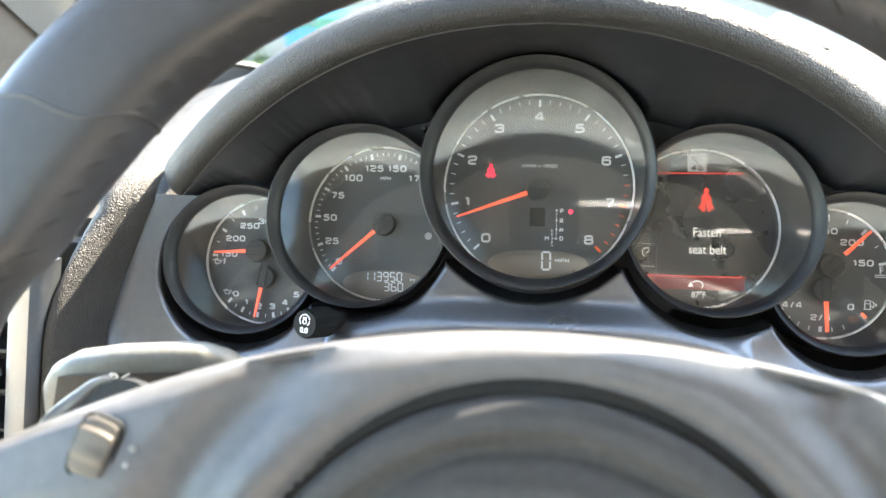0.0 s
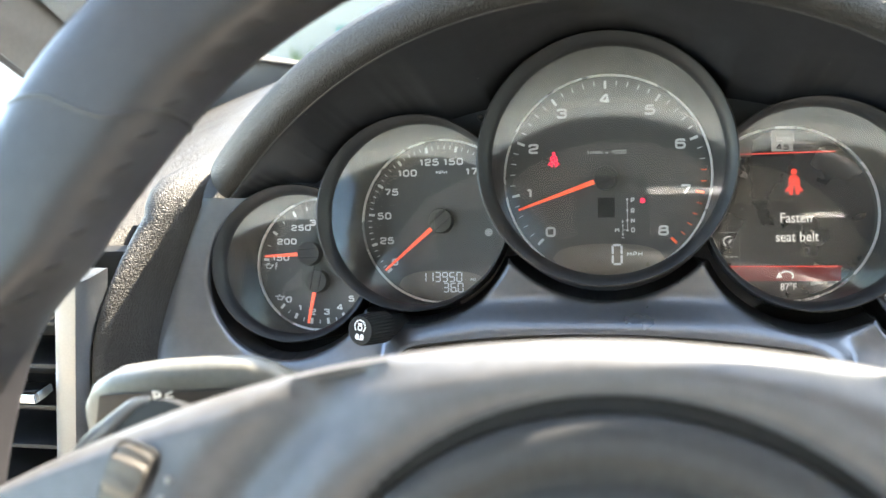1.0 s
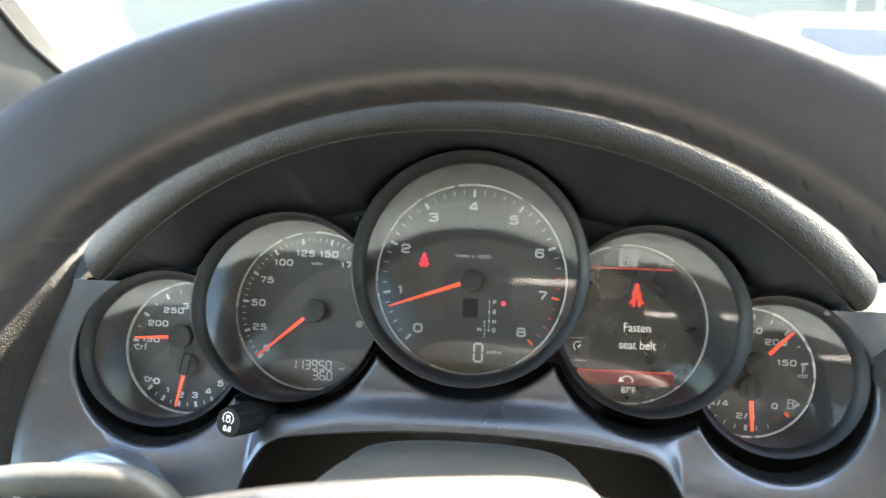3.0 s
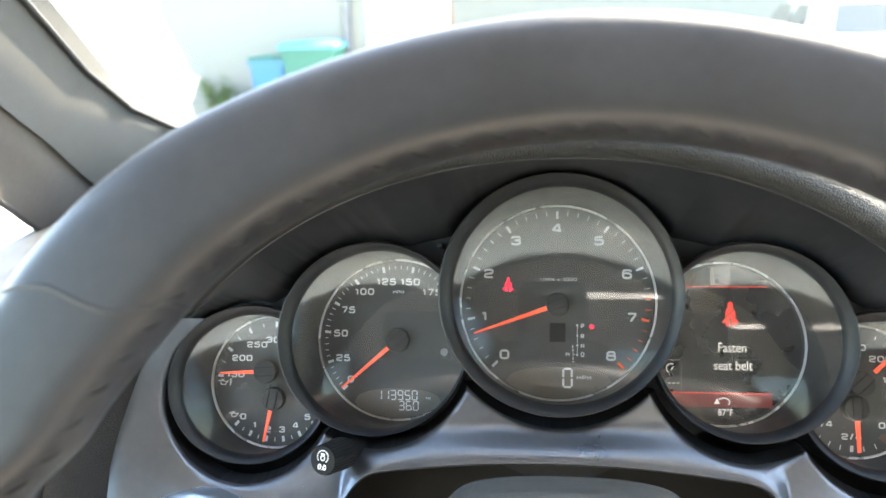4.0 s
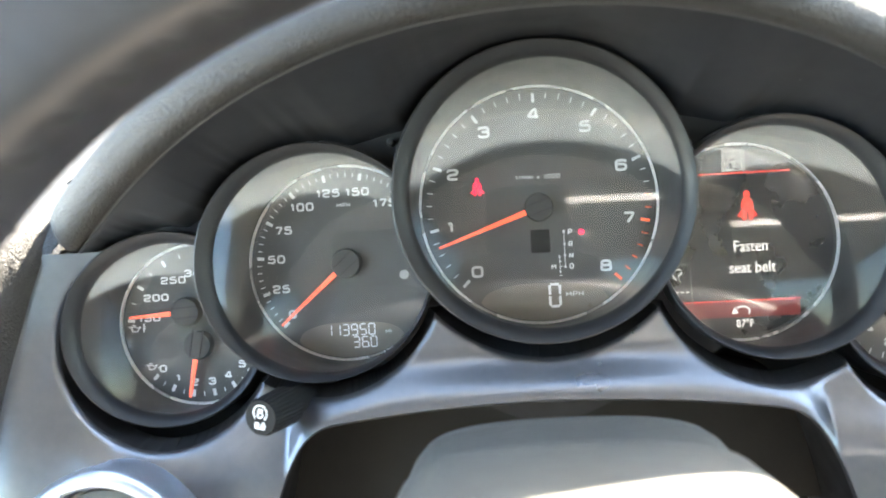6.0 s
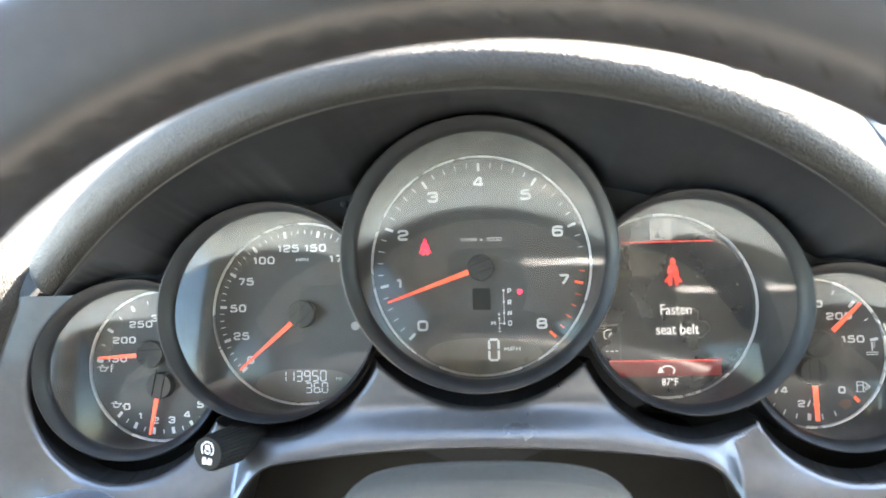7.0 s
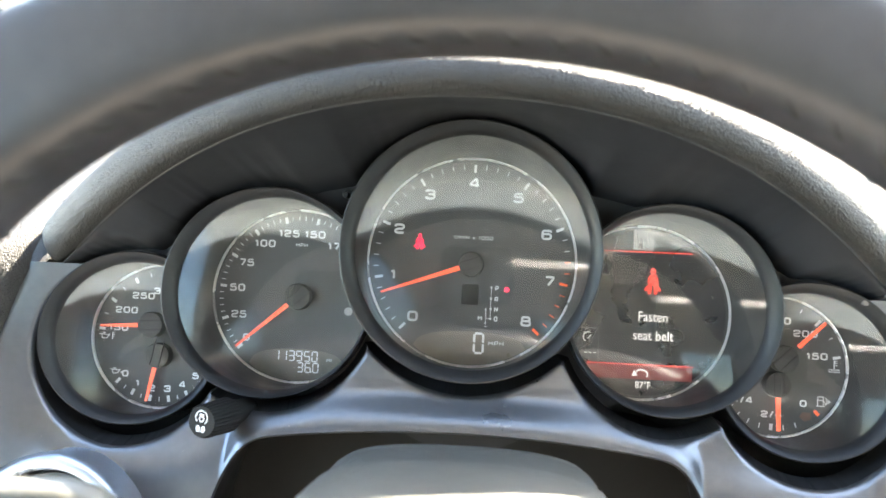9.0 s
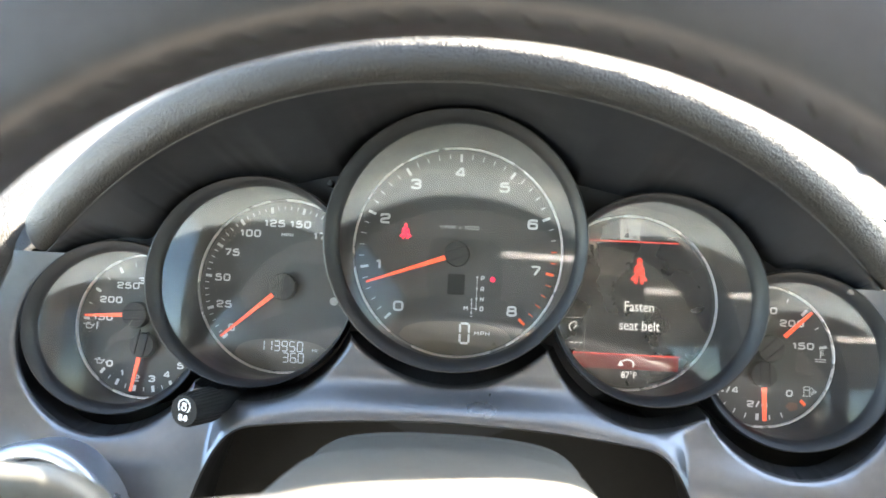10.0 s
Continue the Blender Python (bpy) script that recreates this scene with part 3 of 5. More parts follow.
flat(bm, [(-0.0606 + 0.0021 * math.cos(k * math.pi / 12), -0.0122 + 0.0021 * math.sin(k * math.pi / 12)) for k in range(24)], FACE, NS + 0.0001, NS + 0.0003)
part("light_sensor", bm, mat("grey sensor", (0.25, 0.25, 0.24), 0.5), speedo, "small grey sensor dot", 0)

# display dial
ND = 0.0
DX, DY = 0.0850, -0.0056
disp = dial("display_dial", "black round display showing a red seat belt message", DX, DY, 0.0418, SHOW, (0.0905, -0.0034, 0.0438), ND, 0.035, 0.06, TACH)
bm = bmesh.new()
rings(bm, [circle(DX, DY, ND + 0.0001, 0.0405, FACE), circle(DX, DY, ND + 0.0003, 0.0405, FACE)], True, True, True)
screen = part("screen", bm, M_SCREEN, disp, "black colour screen")
bm = bmesh.new()
box(bm, (0.0798, 0.0250, ND + 0.0004), (0.0896, 0.0345, ND + 0.0006), FACE, 0.00008, 1)
plate = part("speed_sign", bm, M_SCR_GREY, screen, "white speed limit sign")
word(screen, "SPEED", 0.0847, 0.0324, 0.0022, ND + 0.0007, 1.2, M_SCREEN, "sign_text", 0.00002)
word(screen, "LIMIT", 0.0847, 0.0302, 0.0022, ND + 0.0007, 1.2, M_SCREEN, "sign_text", 0.00002)
word(screen, "45", 0.0847, 0.0271, 0.0042, ND + 0.0007, 1.2, M_SCREEN, "sign_text")
for y, x0, x1, w, mm in ((0.0242, 0.0640, 0.1085, 0.0005, M_SCR_RED), (-0.0310, 0.0590, 0.1105, 0.0005, M_SCR_RED), (-0.0348, 0.0590, 0.1100, 0.0066, M_SCR_DIM)):
    bm = bmesh.new()
    bar(bm, x0, y, x1, y, w, FACE, ND + 0.0004, ND + 0.0005)
    part("red_bar", bm, mm, screen, "", 0)
belt_icon(screen, 0.0897, 0.0100, 0.0128, ND + 0.0003, M_SCR_RED, "belt_sign", True)
word(screen, "Fasten", 0.0903, -0.0074, 0.0070, ND + 0.0004, 0.82, M_SCR_WHITE, "message_text", 0.0)
word(screen, "seat belt", 0.0906, -0.0166, 0.0070, ND + 0.0004, 0.82, M_SCR_WHITE, "message_text", 0.0)
word(screen, "87\u00b0F", 0.0864, -0.0407, 0.0048, ND + 0.0004, 0.85, M_SCR_WHITE, "message_text", 0.0)
bm = bmesh.new()
for k in range(12):
    a0, a1 = radians(-35 + k * 15), radians(-35 + (k + 1) * 15)
    bar(bm, 0.0856 + 0.0030 * math.cos(a0), -0.0356 + 0.0022 * math.sin(a0), 0.0856 + 0.0030 * math.cos(a1), -0.0356 + 0.0022 * math.sin(a1), 0.0007, FACE, ND + 0.0006, ND + 0.0007)
flat(bm, [(0.0808, -0.0366), (0.0838, -0.0364), (0.0822, -0.0336)], FACE, ND + 0.0006, ND + 0.0007)
part("return_arrow", bm, M_SCR_WHITE, screen, "white curved return arrow", 0)
bm = bmesh.new()
for x0, y0, x1, y1 in ((0.0540, -0.0141, 0.0636, -0.0141), (0.0644, -0.0149, 0.0644, -0.0316), (0.0636, -0.0324, 0.0586, -0.0324), (0.0636, -0.0141, 0.0644, -0.0149), (0.0644, -0.0316, 0.0636, -0.0324)):
    bar(bm, x0, y0, x1, y1, 0.0003, FACE, ND + 0.0006, ND + 0.0007)
part("cruise_frame", bm, M_SCR_GREY, screen, "thin grey rounded frame", 0)
bm = bmesh.new()
for k in range(9):
    a0, a1 = radians(60 + k * 20), radians(60 + (k + 1) * 20)
    bar(bm, 0.0592 + 0.0024 * math.cos(a0), -0.0186 + 0.0024 * math.sin(a0), 0.0592 + 0.0024 * math.cos(a1), -0.0186 + 0.0024 * math.sin(a1), 0.0004, FACE, ND + 0.0006, ND + 0.0007)
bar(bm, 0.0590, -0.0194, 0.0606, -0.0176, 0.0005, FACE, ND + 0.0006, ND + 0.0007)
for k in range(3):
    bar(bm, 0.0575 + 0.0022 * k, -0.0262, 0.0589 + 0.0022 * k, -0.0262, 0.0006, FACE, ND + 0.0006, ND + 0.0007)
part("cruise_sign", bm, M_SCR_WHITE, screen, "", 0)

# oil dial
NO = 0.008
LX, LY = -0.1508, -0.0287
oil = dial("oil_gauge", "small black oil temperature and pressure gauge with two needles", LX, LY, 0.0345, OIL, (-0.1565, -0.0288, 0.0358), NO, 0.031, -0.20, SPEED)
for a, t in ((175, "150"), (146.5, "200"), (118.3, "250"), (90, "300")):
    tick(oil, LX, LY, a, 0.0292, 0.0322, 0.0013, NO)
    word(oil, t, LX + 0.0226 * math.cos(radians(a)), LY + 0.0224 * math.sin(radians(a)) + (0.0016 if t == "150" else 0), 0.0046, NO, 1.42)
for i in range(6):
    a = -132.6 + 17.4 * i
    tick(oil, LX, LY, a, 0.0292, 0.0322, 0.0014, NO)
    word(oil, str(i), LX + 0.0258 * math.cos(radians(a)), LY + 0.0258 * math.sin(radians(a)), 0.0045, NO, 1.42)
ticks(oil, LX, LY, [160.7, 132.4, 104] + [-123.9 + 17.4 * i for i in range(5)], 0.0298, 0.0318, 0.0004, NO)
needle(oil, -0.1555, -0.0231, 183, 0.0066, 0.0250, 0.0020, 0.0010, NO, 0.0064)
needle(oil, -0.1510, -0.0378, 259, 0.0060, 0.0228, 0.0020, 0.0010, NO, 0.0062, 0.002)


def can_icon(root, x, y, s, nf, extra):
    """A plain oil can sign, drawn in lines."""
    bm = bmesh.new()
    path = [(-0.9, 0.25), (-0.5, 0.35), (-0.35, -0.35), (0.35, -0.35), (0.85, 0.30), (0.35, 0.12), (0.15, 0.25), (-0.5, 0.25)]
    for (x0, y0), (x1, y1) in zip(path, path[1:]):
        bar(bm, x + s * x0, y + s * y0, x + s * x1, y + s * y1, s * 0.13, FACE, nf + 0.0001, nf + 0.0003)
    bar(bm, x - s * 0.1, y + s * 0.25, x - s * 0.1, y + s * 0.5, s * 0.13, FACE, nf + 0.0001, nf + 0.0003)
    bar(bm, x - s * 0.35, y + s * 0.5, x + s * 0.15, y + s * 0.5, s * 0.13, FACE, nf + 0.0001, nf + 0.0003)
    if extra:
        bar(bm, x + s * 1.25, y - s * 0.5, x + s * 1.25, y + s * 0.6, s * 0.14, FACE, nf + 0.0001, nf + 0.0003)
        for k in (0.0, 0.3, 0.6):
            bar(bm, x + s * 1.25, y + s * k, x + s * 1.55, y + s * k, s * 0.12, FACE, nf + 0.0001, nf + 0.0003)
    else:
        bar(bm, x + s * 1.0, y - s * 0.05, x + s * 1.1, y - s * 0.3, s * 0.16, FACE, nf + 0.0001, nf + 0.0003)
    part("oil_sign", bm, M_MARK, root, "", 0)


can_icon(oil, -0.1800, -0.0297, 0.0032, NO, True)
can_icon(oil, -0.1735, -0.0468, 0.0030, NO, False)

# fuel and water dial
RX, RY = 0.1470, -0.0280
fuel = dial("fuel_gauge", "small black coolant temperature and fuel gauge with two needles", RX, RY, 0.0325, FUEL, (0.1545, -0.0284, 0.0354), NO, 0.031, 0.20, SHOW)
for a, t, rx, ry in ((11, "150", 0.1660, -0.0222), (48, "200", 0.1606, -0.0118), (86, "250", 0.1480, -0.0062)):
    tick(fuel, RX, RY, a, 0.0270, 0.0305, 0.0013, NO)
    word(fuel, t, rx, ry, 0.0046, NO, 1.42)
for a, t, rx, ry in ((-137, "4/4", 0.1318, -0.0444), (-93, "2/4", 0.1457, -0.0505), (-47, "0", 0.1602, -0.0447)):
    tick(fuel, RX, RY, a, 0.0270, 0.0300, 0.0015, NO, M_RED if t == "0" else None)
    word(fuel, t, rx, ry, 0.0044, NO, 1.42)
ticks(fuel, RX, RY, [29.5, 67], 0.0280, 0.0300, 0.0004, NO)
ticks(fuel, RX, RY, [-126, -115, -104, -81.5, -70], 0.0276, 0.0300, 0.0005, NO)
bm = bmesh.new()
flat(bm, [(0.1585, -0.0510), (0.1600, -0.0488), (0.1640, -0.0490), (0.1642, -0.0520), (0.1610, -0.0532)], FACE, NO + 0.00005, NO + 0.0001)
part("reserve_lamp", bm, mat("unlit lamp", (0.09, 0.045, 0.03), 0.5), fuel, "unlit brown reserve lamp", 0)
needle(fuel, 0.1500, -0.0240, 44, 0.0085, 0.0255, 0.0020, 0.0012, NO, 0.0064)
needle(fuel, 0.1470, -0.0362, 272, 0.0055, 0.0215, 0.0022, 0.0016, NO, 0.0062)
bm = bmesh.new()
m = FACE @ Matrix.Translation((0.1742, -0.0268, 0))
bar(bm, 0, -0.0008, 0, 0.0030, 0.0005, m, NO + 0.0001, NO + 0.0003)
for k in range(3):
    bar(bm, 0, 0.0008 + 0.0010 * k, 0.0014, 0.0008 + 0.0010 * k, 0.0004, m, NO + 0.0001, NO + 0.0003)
for k in range(2):
    bar(bm, -0.0026, -0.0014 - 0.0010 * k, 0.0026, -0.0014 - 0.0010 * k, 0.0004, m, NO + 0.0001, NO + 0.0003)
part("water_sign", bm, M_MARK, fuel, "", 0)
bm = bmesh.new()
m = FACE @ Matrix.Translation((0.1684, -0.0434, 0))
for x0, y0, x1, y1 in ((-0.0015, -0.0022, -0.0015, 0.0022), (0.0011, -0.0022, 0.0011, 0.0022), (-0.0015, 0.0022, 0.0011, 0.0022), (-0.0021, -0.0022, 0.0018, -0.0022),
                       (-0.0015, 0.0006, 0.0011, 0.0006), (0.0011, 0.0, 0.0020, -0.0004), (0.0020, -0.0004, 0.0022, -0.0016), (0.0022, -0.0016, 0.0028, -0.0010), (0.0028, -0.0010, 0.0028, 0.0010), (0.0028, 0.0010, 0.0018, 0.0020)):
    bar(bm, x0, y0, x1, y1, 0.0004, m, NO + 0.0001, NO + 0.0003)
flat(bm, [(0.0034, 0.0010), (0.0034, -0.0010), (0.0046, 0.0)], m, NO + 0.0001, NO + 0.0003)
part("pump_sign", bm, M_MARK, fuel, "", 0)

DIALS = (TACH, SPEED, SHOW, OIL, FUEL)


# ---- dashboard ----
# openings of the fascia round the dials, a little wider and lower than the bezels
HOLES = [(x, y - down, r + more) for (x, y, r), down, more in zip(DIALS, (0.0036, 0.0036, 0.0064, 0.0056, 0.0070), (0.0026, 0.0026, 0.0030, 0.0024, 0.0028))]


def wave(u):
    """Lower outline of the five openings."""
    low = 0.007
    for cx, cy, r in HOLES:
        if abs(u - cx) < r:
            low = min(low, cy - math.sqrt(r * r - (u - cx) ** 2))
    return low


def limit(v):
    """Half width of the fascia at the height v."""
    k = max(0.0, min(1.1, (v + 0.075) / 0.08))
    return 0.2225 - 0.0195 * k * k


def outside(x, y):
    """Distance from the nearest opening; below nought inside one."""
    return min(math.hypot(x - cx, y - cy) - r for cx, cy, r in HOLES)


def ease(g):
    g = max(0.0, min(1.0, g))
    return g * g * (3 - 2 * g)


def fascia():
    """A smooth sheet below and beside the dials, cut out round them and over the column."""
    bm = bmesh.new()
    n, rows = 300, 96
    table, inner = [], []
    for i in range(n + 1):
        u = -0.22 + 0.44 * i / n
        a = abs(u)
        v1 = -0.043 - 0.024 * ease((a - 0.05) / 0.10) + 0.045 * ease((a - 0.170) / 0.05)
        vb = -0.0622 - 0.0065 * (a / 0.09) ** 2 - 0.0186 * (max(0.0, a - 0.084) / 0.024) ** 3
        vb = max(-0.150, vb)
        far = ease((a - 0.10) / 0.07)
        z0, z1 = 0.030 + 0.005 * far, 0.042 + 0.003 * far
        low = max(vb, -0.088)
        top = -0.025 + 0.0300 * ease((a - 0.170) / 0.014)
        line = []
        for j in range(rows + 1):
            v = top + (vb - top) * j / rows
            x = u if a < 0.15 else math.copysign(0.15 + (a - 0.15) * (limit(v) - 0.15) / 0.07, u)
            z = z0 + (z1 - z0) * ease((v1 - v) / (v1 - low) * 0.85 + 0.08) + 0.004 * ease((a - 0.19) / 0.03)
            d = outside(x, v)
            inside = d < 0
            if inside:
                best = None
                for cx, cy, r in HOLES:
                    q = math.hypot(x - cx, v - cy)
                    if 1e-6 < q < r:
                        px, py = cx + (x - cx) * r / q, cy + (v - cy) * r / q
                        if outside(px, py) > -1e-6 and (best is None or r - q < best[0]):
                            best = (r - q, px, py)
                if best:
                    x, v = best[1], best[2]
                d = 0.0
            z -= 0.0016 * max(0.0, 1 - d / 0.0016) ** 2
            line.append((bm.verts.new(on_face(x, v, z)), inside))
        b = line[-1][0].co
        table.append(line)
        inner.append([b + Vector((0, 0.0028, -0.0021)), b + Vector((0, 0.012, -0.004)), b + Vector((0, 0.06, -0.008)), b + Vector((0, 0.11, -0.012))])
    for p, q in zip(table, table[1:]):
        for k in range(rows):
            four = (p[k], q[k], q[k + 1], p[k + 1])
            if sum(f for _, f in four) < 4:
                bm.faces.new([v for v, _ in four])
        # the lower edge turns under
    edge = [line[-1][0] for line in table]
    prev = edge
    for dy, dz in ((0.0008, -0.0012), (0.0030, -0.0022)):
        turn = [bm.verts.new(v.co + Vector((0, dy, dz))) for v in edge]
        for k in range(n):
            bm.faces.new((prev[k], prev[k + 1], turn[k + 1], turn[k]))
        prev = turn
    bmesh.ops.remove_doubles(bm, verts=bm.verts, dist=2e-5)
    back = FACE.inverted()
    rim_edges = [e for e in bm.edges if len(e.link_faces) == 1 and all(abs(outside(*(back @ v.co)[:2])) < 4e-4 for v in e.verts)]
    made = bmesh.ops.extrude_edge_only(bm, edges=rim_edges)
    for v in made["geom"]:
        if isinstance(v, bmesh.types.BMVert):
            p = back @ v.co
            cx, cy, r = min(HOLES, key=lambda h: abs(math.hypot(p.x - h[0], p.y - h[1]) - h[2]))
            v.co = on_face(p.x + (cx - p.x) * 0.07, p.y + (cy - p.y) * 0.07, p.z - 0.011)
        elif isinstance(v, bmesh.types.BMFace):
            v.material_index = 1
    bmesh.ops.delete(bm, geom=[v for v in bm.verts if not v.link_faces], context="VERTS")
    return bm, rings(bmesh.new(), inner, False)


cluster = thing("instrument_panel", (0, 0, 1.0), "dark satin instrument panel with black visor round five dials", "dashboard")
panel, throat = fascia()
part("column_opening", throat, M_BLACK, cluster, "black inside of the column opening")
part("fascia", panel, M_FASCIA, cluster, "blue grey satin fascia with a wavy edge", 50).data.materials.append(M_BEZEL)
bm = bmesh.new()
rings(bm, [circle(-0.0603, 0.0439, z, r, FACE, 20) for r, z in ((0.0016, 0.012), (0.0016, 0.0238), (0.0012, 0.0246), (0.0003, 0.0248))], True, False, True)
part("peg", bm, M_BEZEL, cluster, "small black peg beside the rev counter")
bm = bmesh.new()
rings(bm, [[on_face(x, y, z) for x, y in ((-0.23, -0.12), (0.23, -0.12), (0.23, 0.03), (0.14, 0.085), (0.0, 0.115), (-0.14, 0.085), (-0.23, 0.03))] for z in (-0.016, -0.010)], True, True, True)
part("backing", bm, M_BLACK, cluster, "black backing plate")


HW = 0.1916


def lip(x):
    """Seam of the hood: height and depth at x."""
    k = abs(x) / 0.2
    return Vector((x, -0.0706 + 0.0478 * k * k, 1.2355 - 0.0836 * k ** 2 - 0.0240 * k ** 4 + 0.0096 * k ** 6))


def arch(s):
    """A place on the seam, s from -1 to 1, and its outward direction."""
    x = HW * s
    p = lip(max(-HW, min(HW, x)))
    a, b = lip(max(-HW, x - 0.002)), lip(min(HW, x + 0.002))
    t = (b - a).normalized()
    nrm = Vector((-t.z, 0, t.x)).normalized()
    return p, nrm


def visor():
    """A concave surround from the hood's seam down to the bezels, open where the dials sit."""
    bm = bmesh.new()
    back = FACE.inverted()
    loops = []
    for i in range(241):
        s = -1 + 2 * i / 240
        s = math.copysign(1 - (1 - abs(s)) ** 1.5, s)
        p, nr = arch(s)
        f = back @ p
        low = -0.03
        k = 0.80
        while k < 1.3 and any(math.hypot(f.x * (0.3 + 0.75 * k) - x, low + (f.y - low) * k - y) < r + 0.0015 for x, y, r in DIALS):
            k += 0.01
        ex, ey = f.x * (0.3 + 0.75 * k), low + (f.y - low) * k
        e = on_face(ex, ey, 0.019)
        c = on_face(ex + (f.x - ex) * 0.35, max(ey + 0.001, ey + (f.y - ey) * 0.35), 0.045)
        row = []
        for k in range(15):
            g = k / 14
            row.append(p * (1 - g) ** 2 + c * 2 * g * (1 - g) + e * g * g)
        for k in range(1, 61):
            g = k / 60
            row.append(on_face(ex * (1 - g), ey + (-0.08 - ey) * g, 0.019 - 0.002 * g))
        loops.append(row)
    rings(bm, loops, False)
    gone = []
    for face in bm.faces:
        c = back @ face.calc_center_median()
        if c.z < 0.0225 and any(math.hypot(c.x - x, c.y - y) < r - 0.0010 for x, y, r in DIALS):
            gone.append(face)
    bmesh.ops.delete(bm, geom=gone, context="FACES")
    return bm


part("visor", visor(), M_VISOR, cluster, "matte black inner visor", 60)


def hood():
    bm = bmesh.new()
    loops = []
    for i in range(141):
        s = -1 + 2 * i / 140
        s = math.copysign(1 - (1 - abs(s)) ** 1.6, s)
        p, nr = arch(s)
        end = max(0.0, (abs(s) - 0.965) / 0.035)
        g = 0.45 + 0.55 * math.sqrt(max(0.0, 1 - end * end))
        row = []
        for gy, gn in ((0.006, -0.0012), (0.0015, -0.0008), (-0.0024, 0.0004), (-0.0054, 0.0022), (-0.0066, 0.0046), (-0.0062, 0.0076), (-0.0044, 0.0108), (-0.0012, 0.0136),
                       (0.0038, 0.0154), (0.0115, 0.0158), (0.023, 0.0138), (0.045, 0.0080), (0.08, -0.001), (0.13, -0.012), (0.20, -0.020), (0.27, -0.05)):
            row.append(p + nr * gn * 1.22 * g + Vector((0, gy * (1.3 * g if gy < 0.01 else 1), 0)))
        for q in row[11:]:
            q.z = max(q.z, 1.12)
        loops.append(row)
    roll = rings(bmesh.new(), [row[:11] for row in loops], False, True, True)
    return roll, rings(bm, [row[10:] for row in loops], False)


dash_hood = thing("dash_hood", (0, 0, 1.13), "black grained leather hood arched over the dials", "dashboard")
roll, top_skin = hood()
part("front_roll", roll, M_LEATHER, dash_hood, "thick rounded leather front edge", 70)
part("hood_top", top_skin, M_LEATHER, dash_hood, "", 70)

bm = bmesh.new()
tube(bm, [arch(-0.985 + 1.97 * k / 160)[0] + Vector((0, -0.0006, -0.0004)) for k in range(161)], 0.00042, 6)
alone("hood_seam", bm, mat("seam edge", (0.05, 0.05, 0.05), 0.4), "thin pale seam along the hood's inner edge", "trim", "structure", soft=80)
# dash top and side leather
dash = thing("dashboard", (0.3, 0.2, 1.0), "black grained leather dashboard below the windscreen", "dashboard")
bm = bmesh.new()
loops = []
for i in range(80):
    x = -0.46 + 1.66 * i / 79
    row = []
    for y, z in ((-0.088, 1.105), (-0.084, 1.118), (-0.070, 1.130), (-0.045, 1.139), (0.0, 1.147), (0.06, 1.153), (0.12, 1.160), (0.22, 1.172), (0.34, 1.182), (0.50, 1.185), (0.60, 1.17)):
        if abs(x) < 0.19 and y < 0.05:
            y, z = 0.05, 1.100
        elif -0.262 < x < 0.20 and y < -0.030:
            y, z = -0.030, 1.120 + 0.3 * (y + 0.088)
        row.append((x, y + 0.05 * max(0.0, (-x - 0.30) / 0.15) * (y < 0.1), z - 0.30 * max(0.0, -x - 0.27)))
    loops.append(row)
rings(bm, loops, False)
part("dash_top", bm, M_LEATHER, dash, "", 60)
bm = bmesh.new()
loops = []
for k in range(24):
    z = 0.94 + 0.205 * k / 23
    xl = -0.2310 + 0.235 * (z - 1.12)
    xr = -limit((z - 1.1467) / 0.938) - 0.0012
    yr = -0.0495 - 0.37 * (1.14 - z)
    f = max(0.0, (z - 1.085) / 0.05)
    yl = -0.0985 + 0.030 * f * f
    row = [(xl - 0.0015, yl + 0.02, z)]
    for k2 in range(9):
        g = k2 / 8
        row.append((xl + (xr - xl) * g, yl + (yr - yl) * g - 0.006 * math.sin(math.pi * min(1, g * 1.15)) ** 0.7, z))
    row.append((xr + 0.004, yr + 0.012, z))
    loops.append(row)
last = loops[-1]
for dy, dz in ((0.003, 0.006), (0.009, 0.011), (0.020, 0.015), (0.045, 0.017), (0.09, 0.017)):
    loops.append([(x + 0.10 * dy, y + dy, z + dz) for x, y, z in last])
rings(bm, loops, False)
part("side_panel", bm, M_LEATHER, dash, "grained leather panel beside the dials", 60)
bm = bmesh.new()
rings(bm, [[(x, y, z) for x in (0.225, 0.5, 1.18)] for y, z in ((-0.10, 0.75), (-0.105, 1.0), (-0.10, 1.07), (-0.088, 1.105))], False)
part("front_panel", bm, M_LEATHER, dash, "", 60)
bm = bmesh.new()
box(bm, (-0.44, -0.06, 0.70), (1.18, -0.045, 0.93))
part("lower_panel", bm, M_VISOR, dash)

grille = thing("defroster_grille", (0.30, 0.20, 1.18), "black slatted defroster grille with a silver edge", "vent")
ga, gb = Vector((0.295, 0.330, 1.184)), Vector((0.257, 0.155, 1.168))
side = Vector((0.95, -0.28, 0.0)).normalized()
bm = bmesh.new()
tube(bm, [ga + side * 0.02, ga + side * 0.004 + (gb - ga) * 0.01, ga.lerp(gb, 0.06), ga.lerp(gb, 0.5), gb], 0.0042, 10)
part("edge_trim", bm, M_SATIN, grille, "satin silver edge trim")
bm = bmesh.new()
rings(bm, [[p + side * 0.002 + Vector((0, 0, dz)), p + side * 0.16 + Vector((0, 0, dz))] for p in (ga, gb) for dz in (-0.004,)], False)
part("grille_base", bm, M_BLACK, grille)
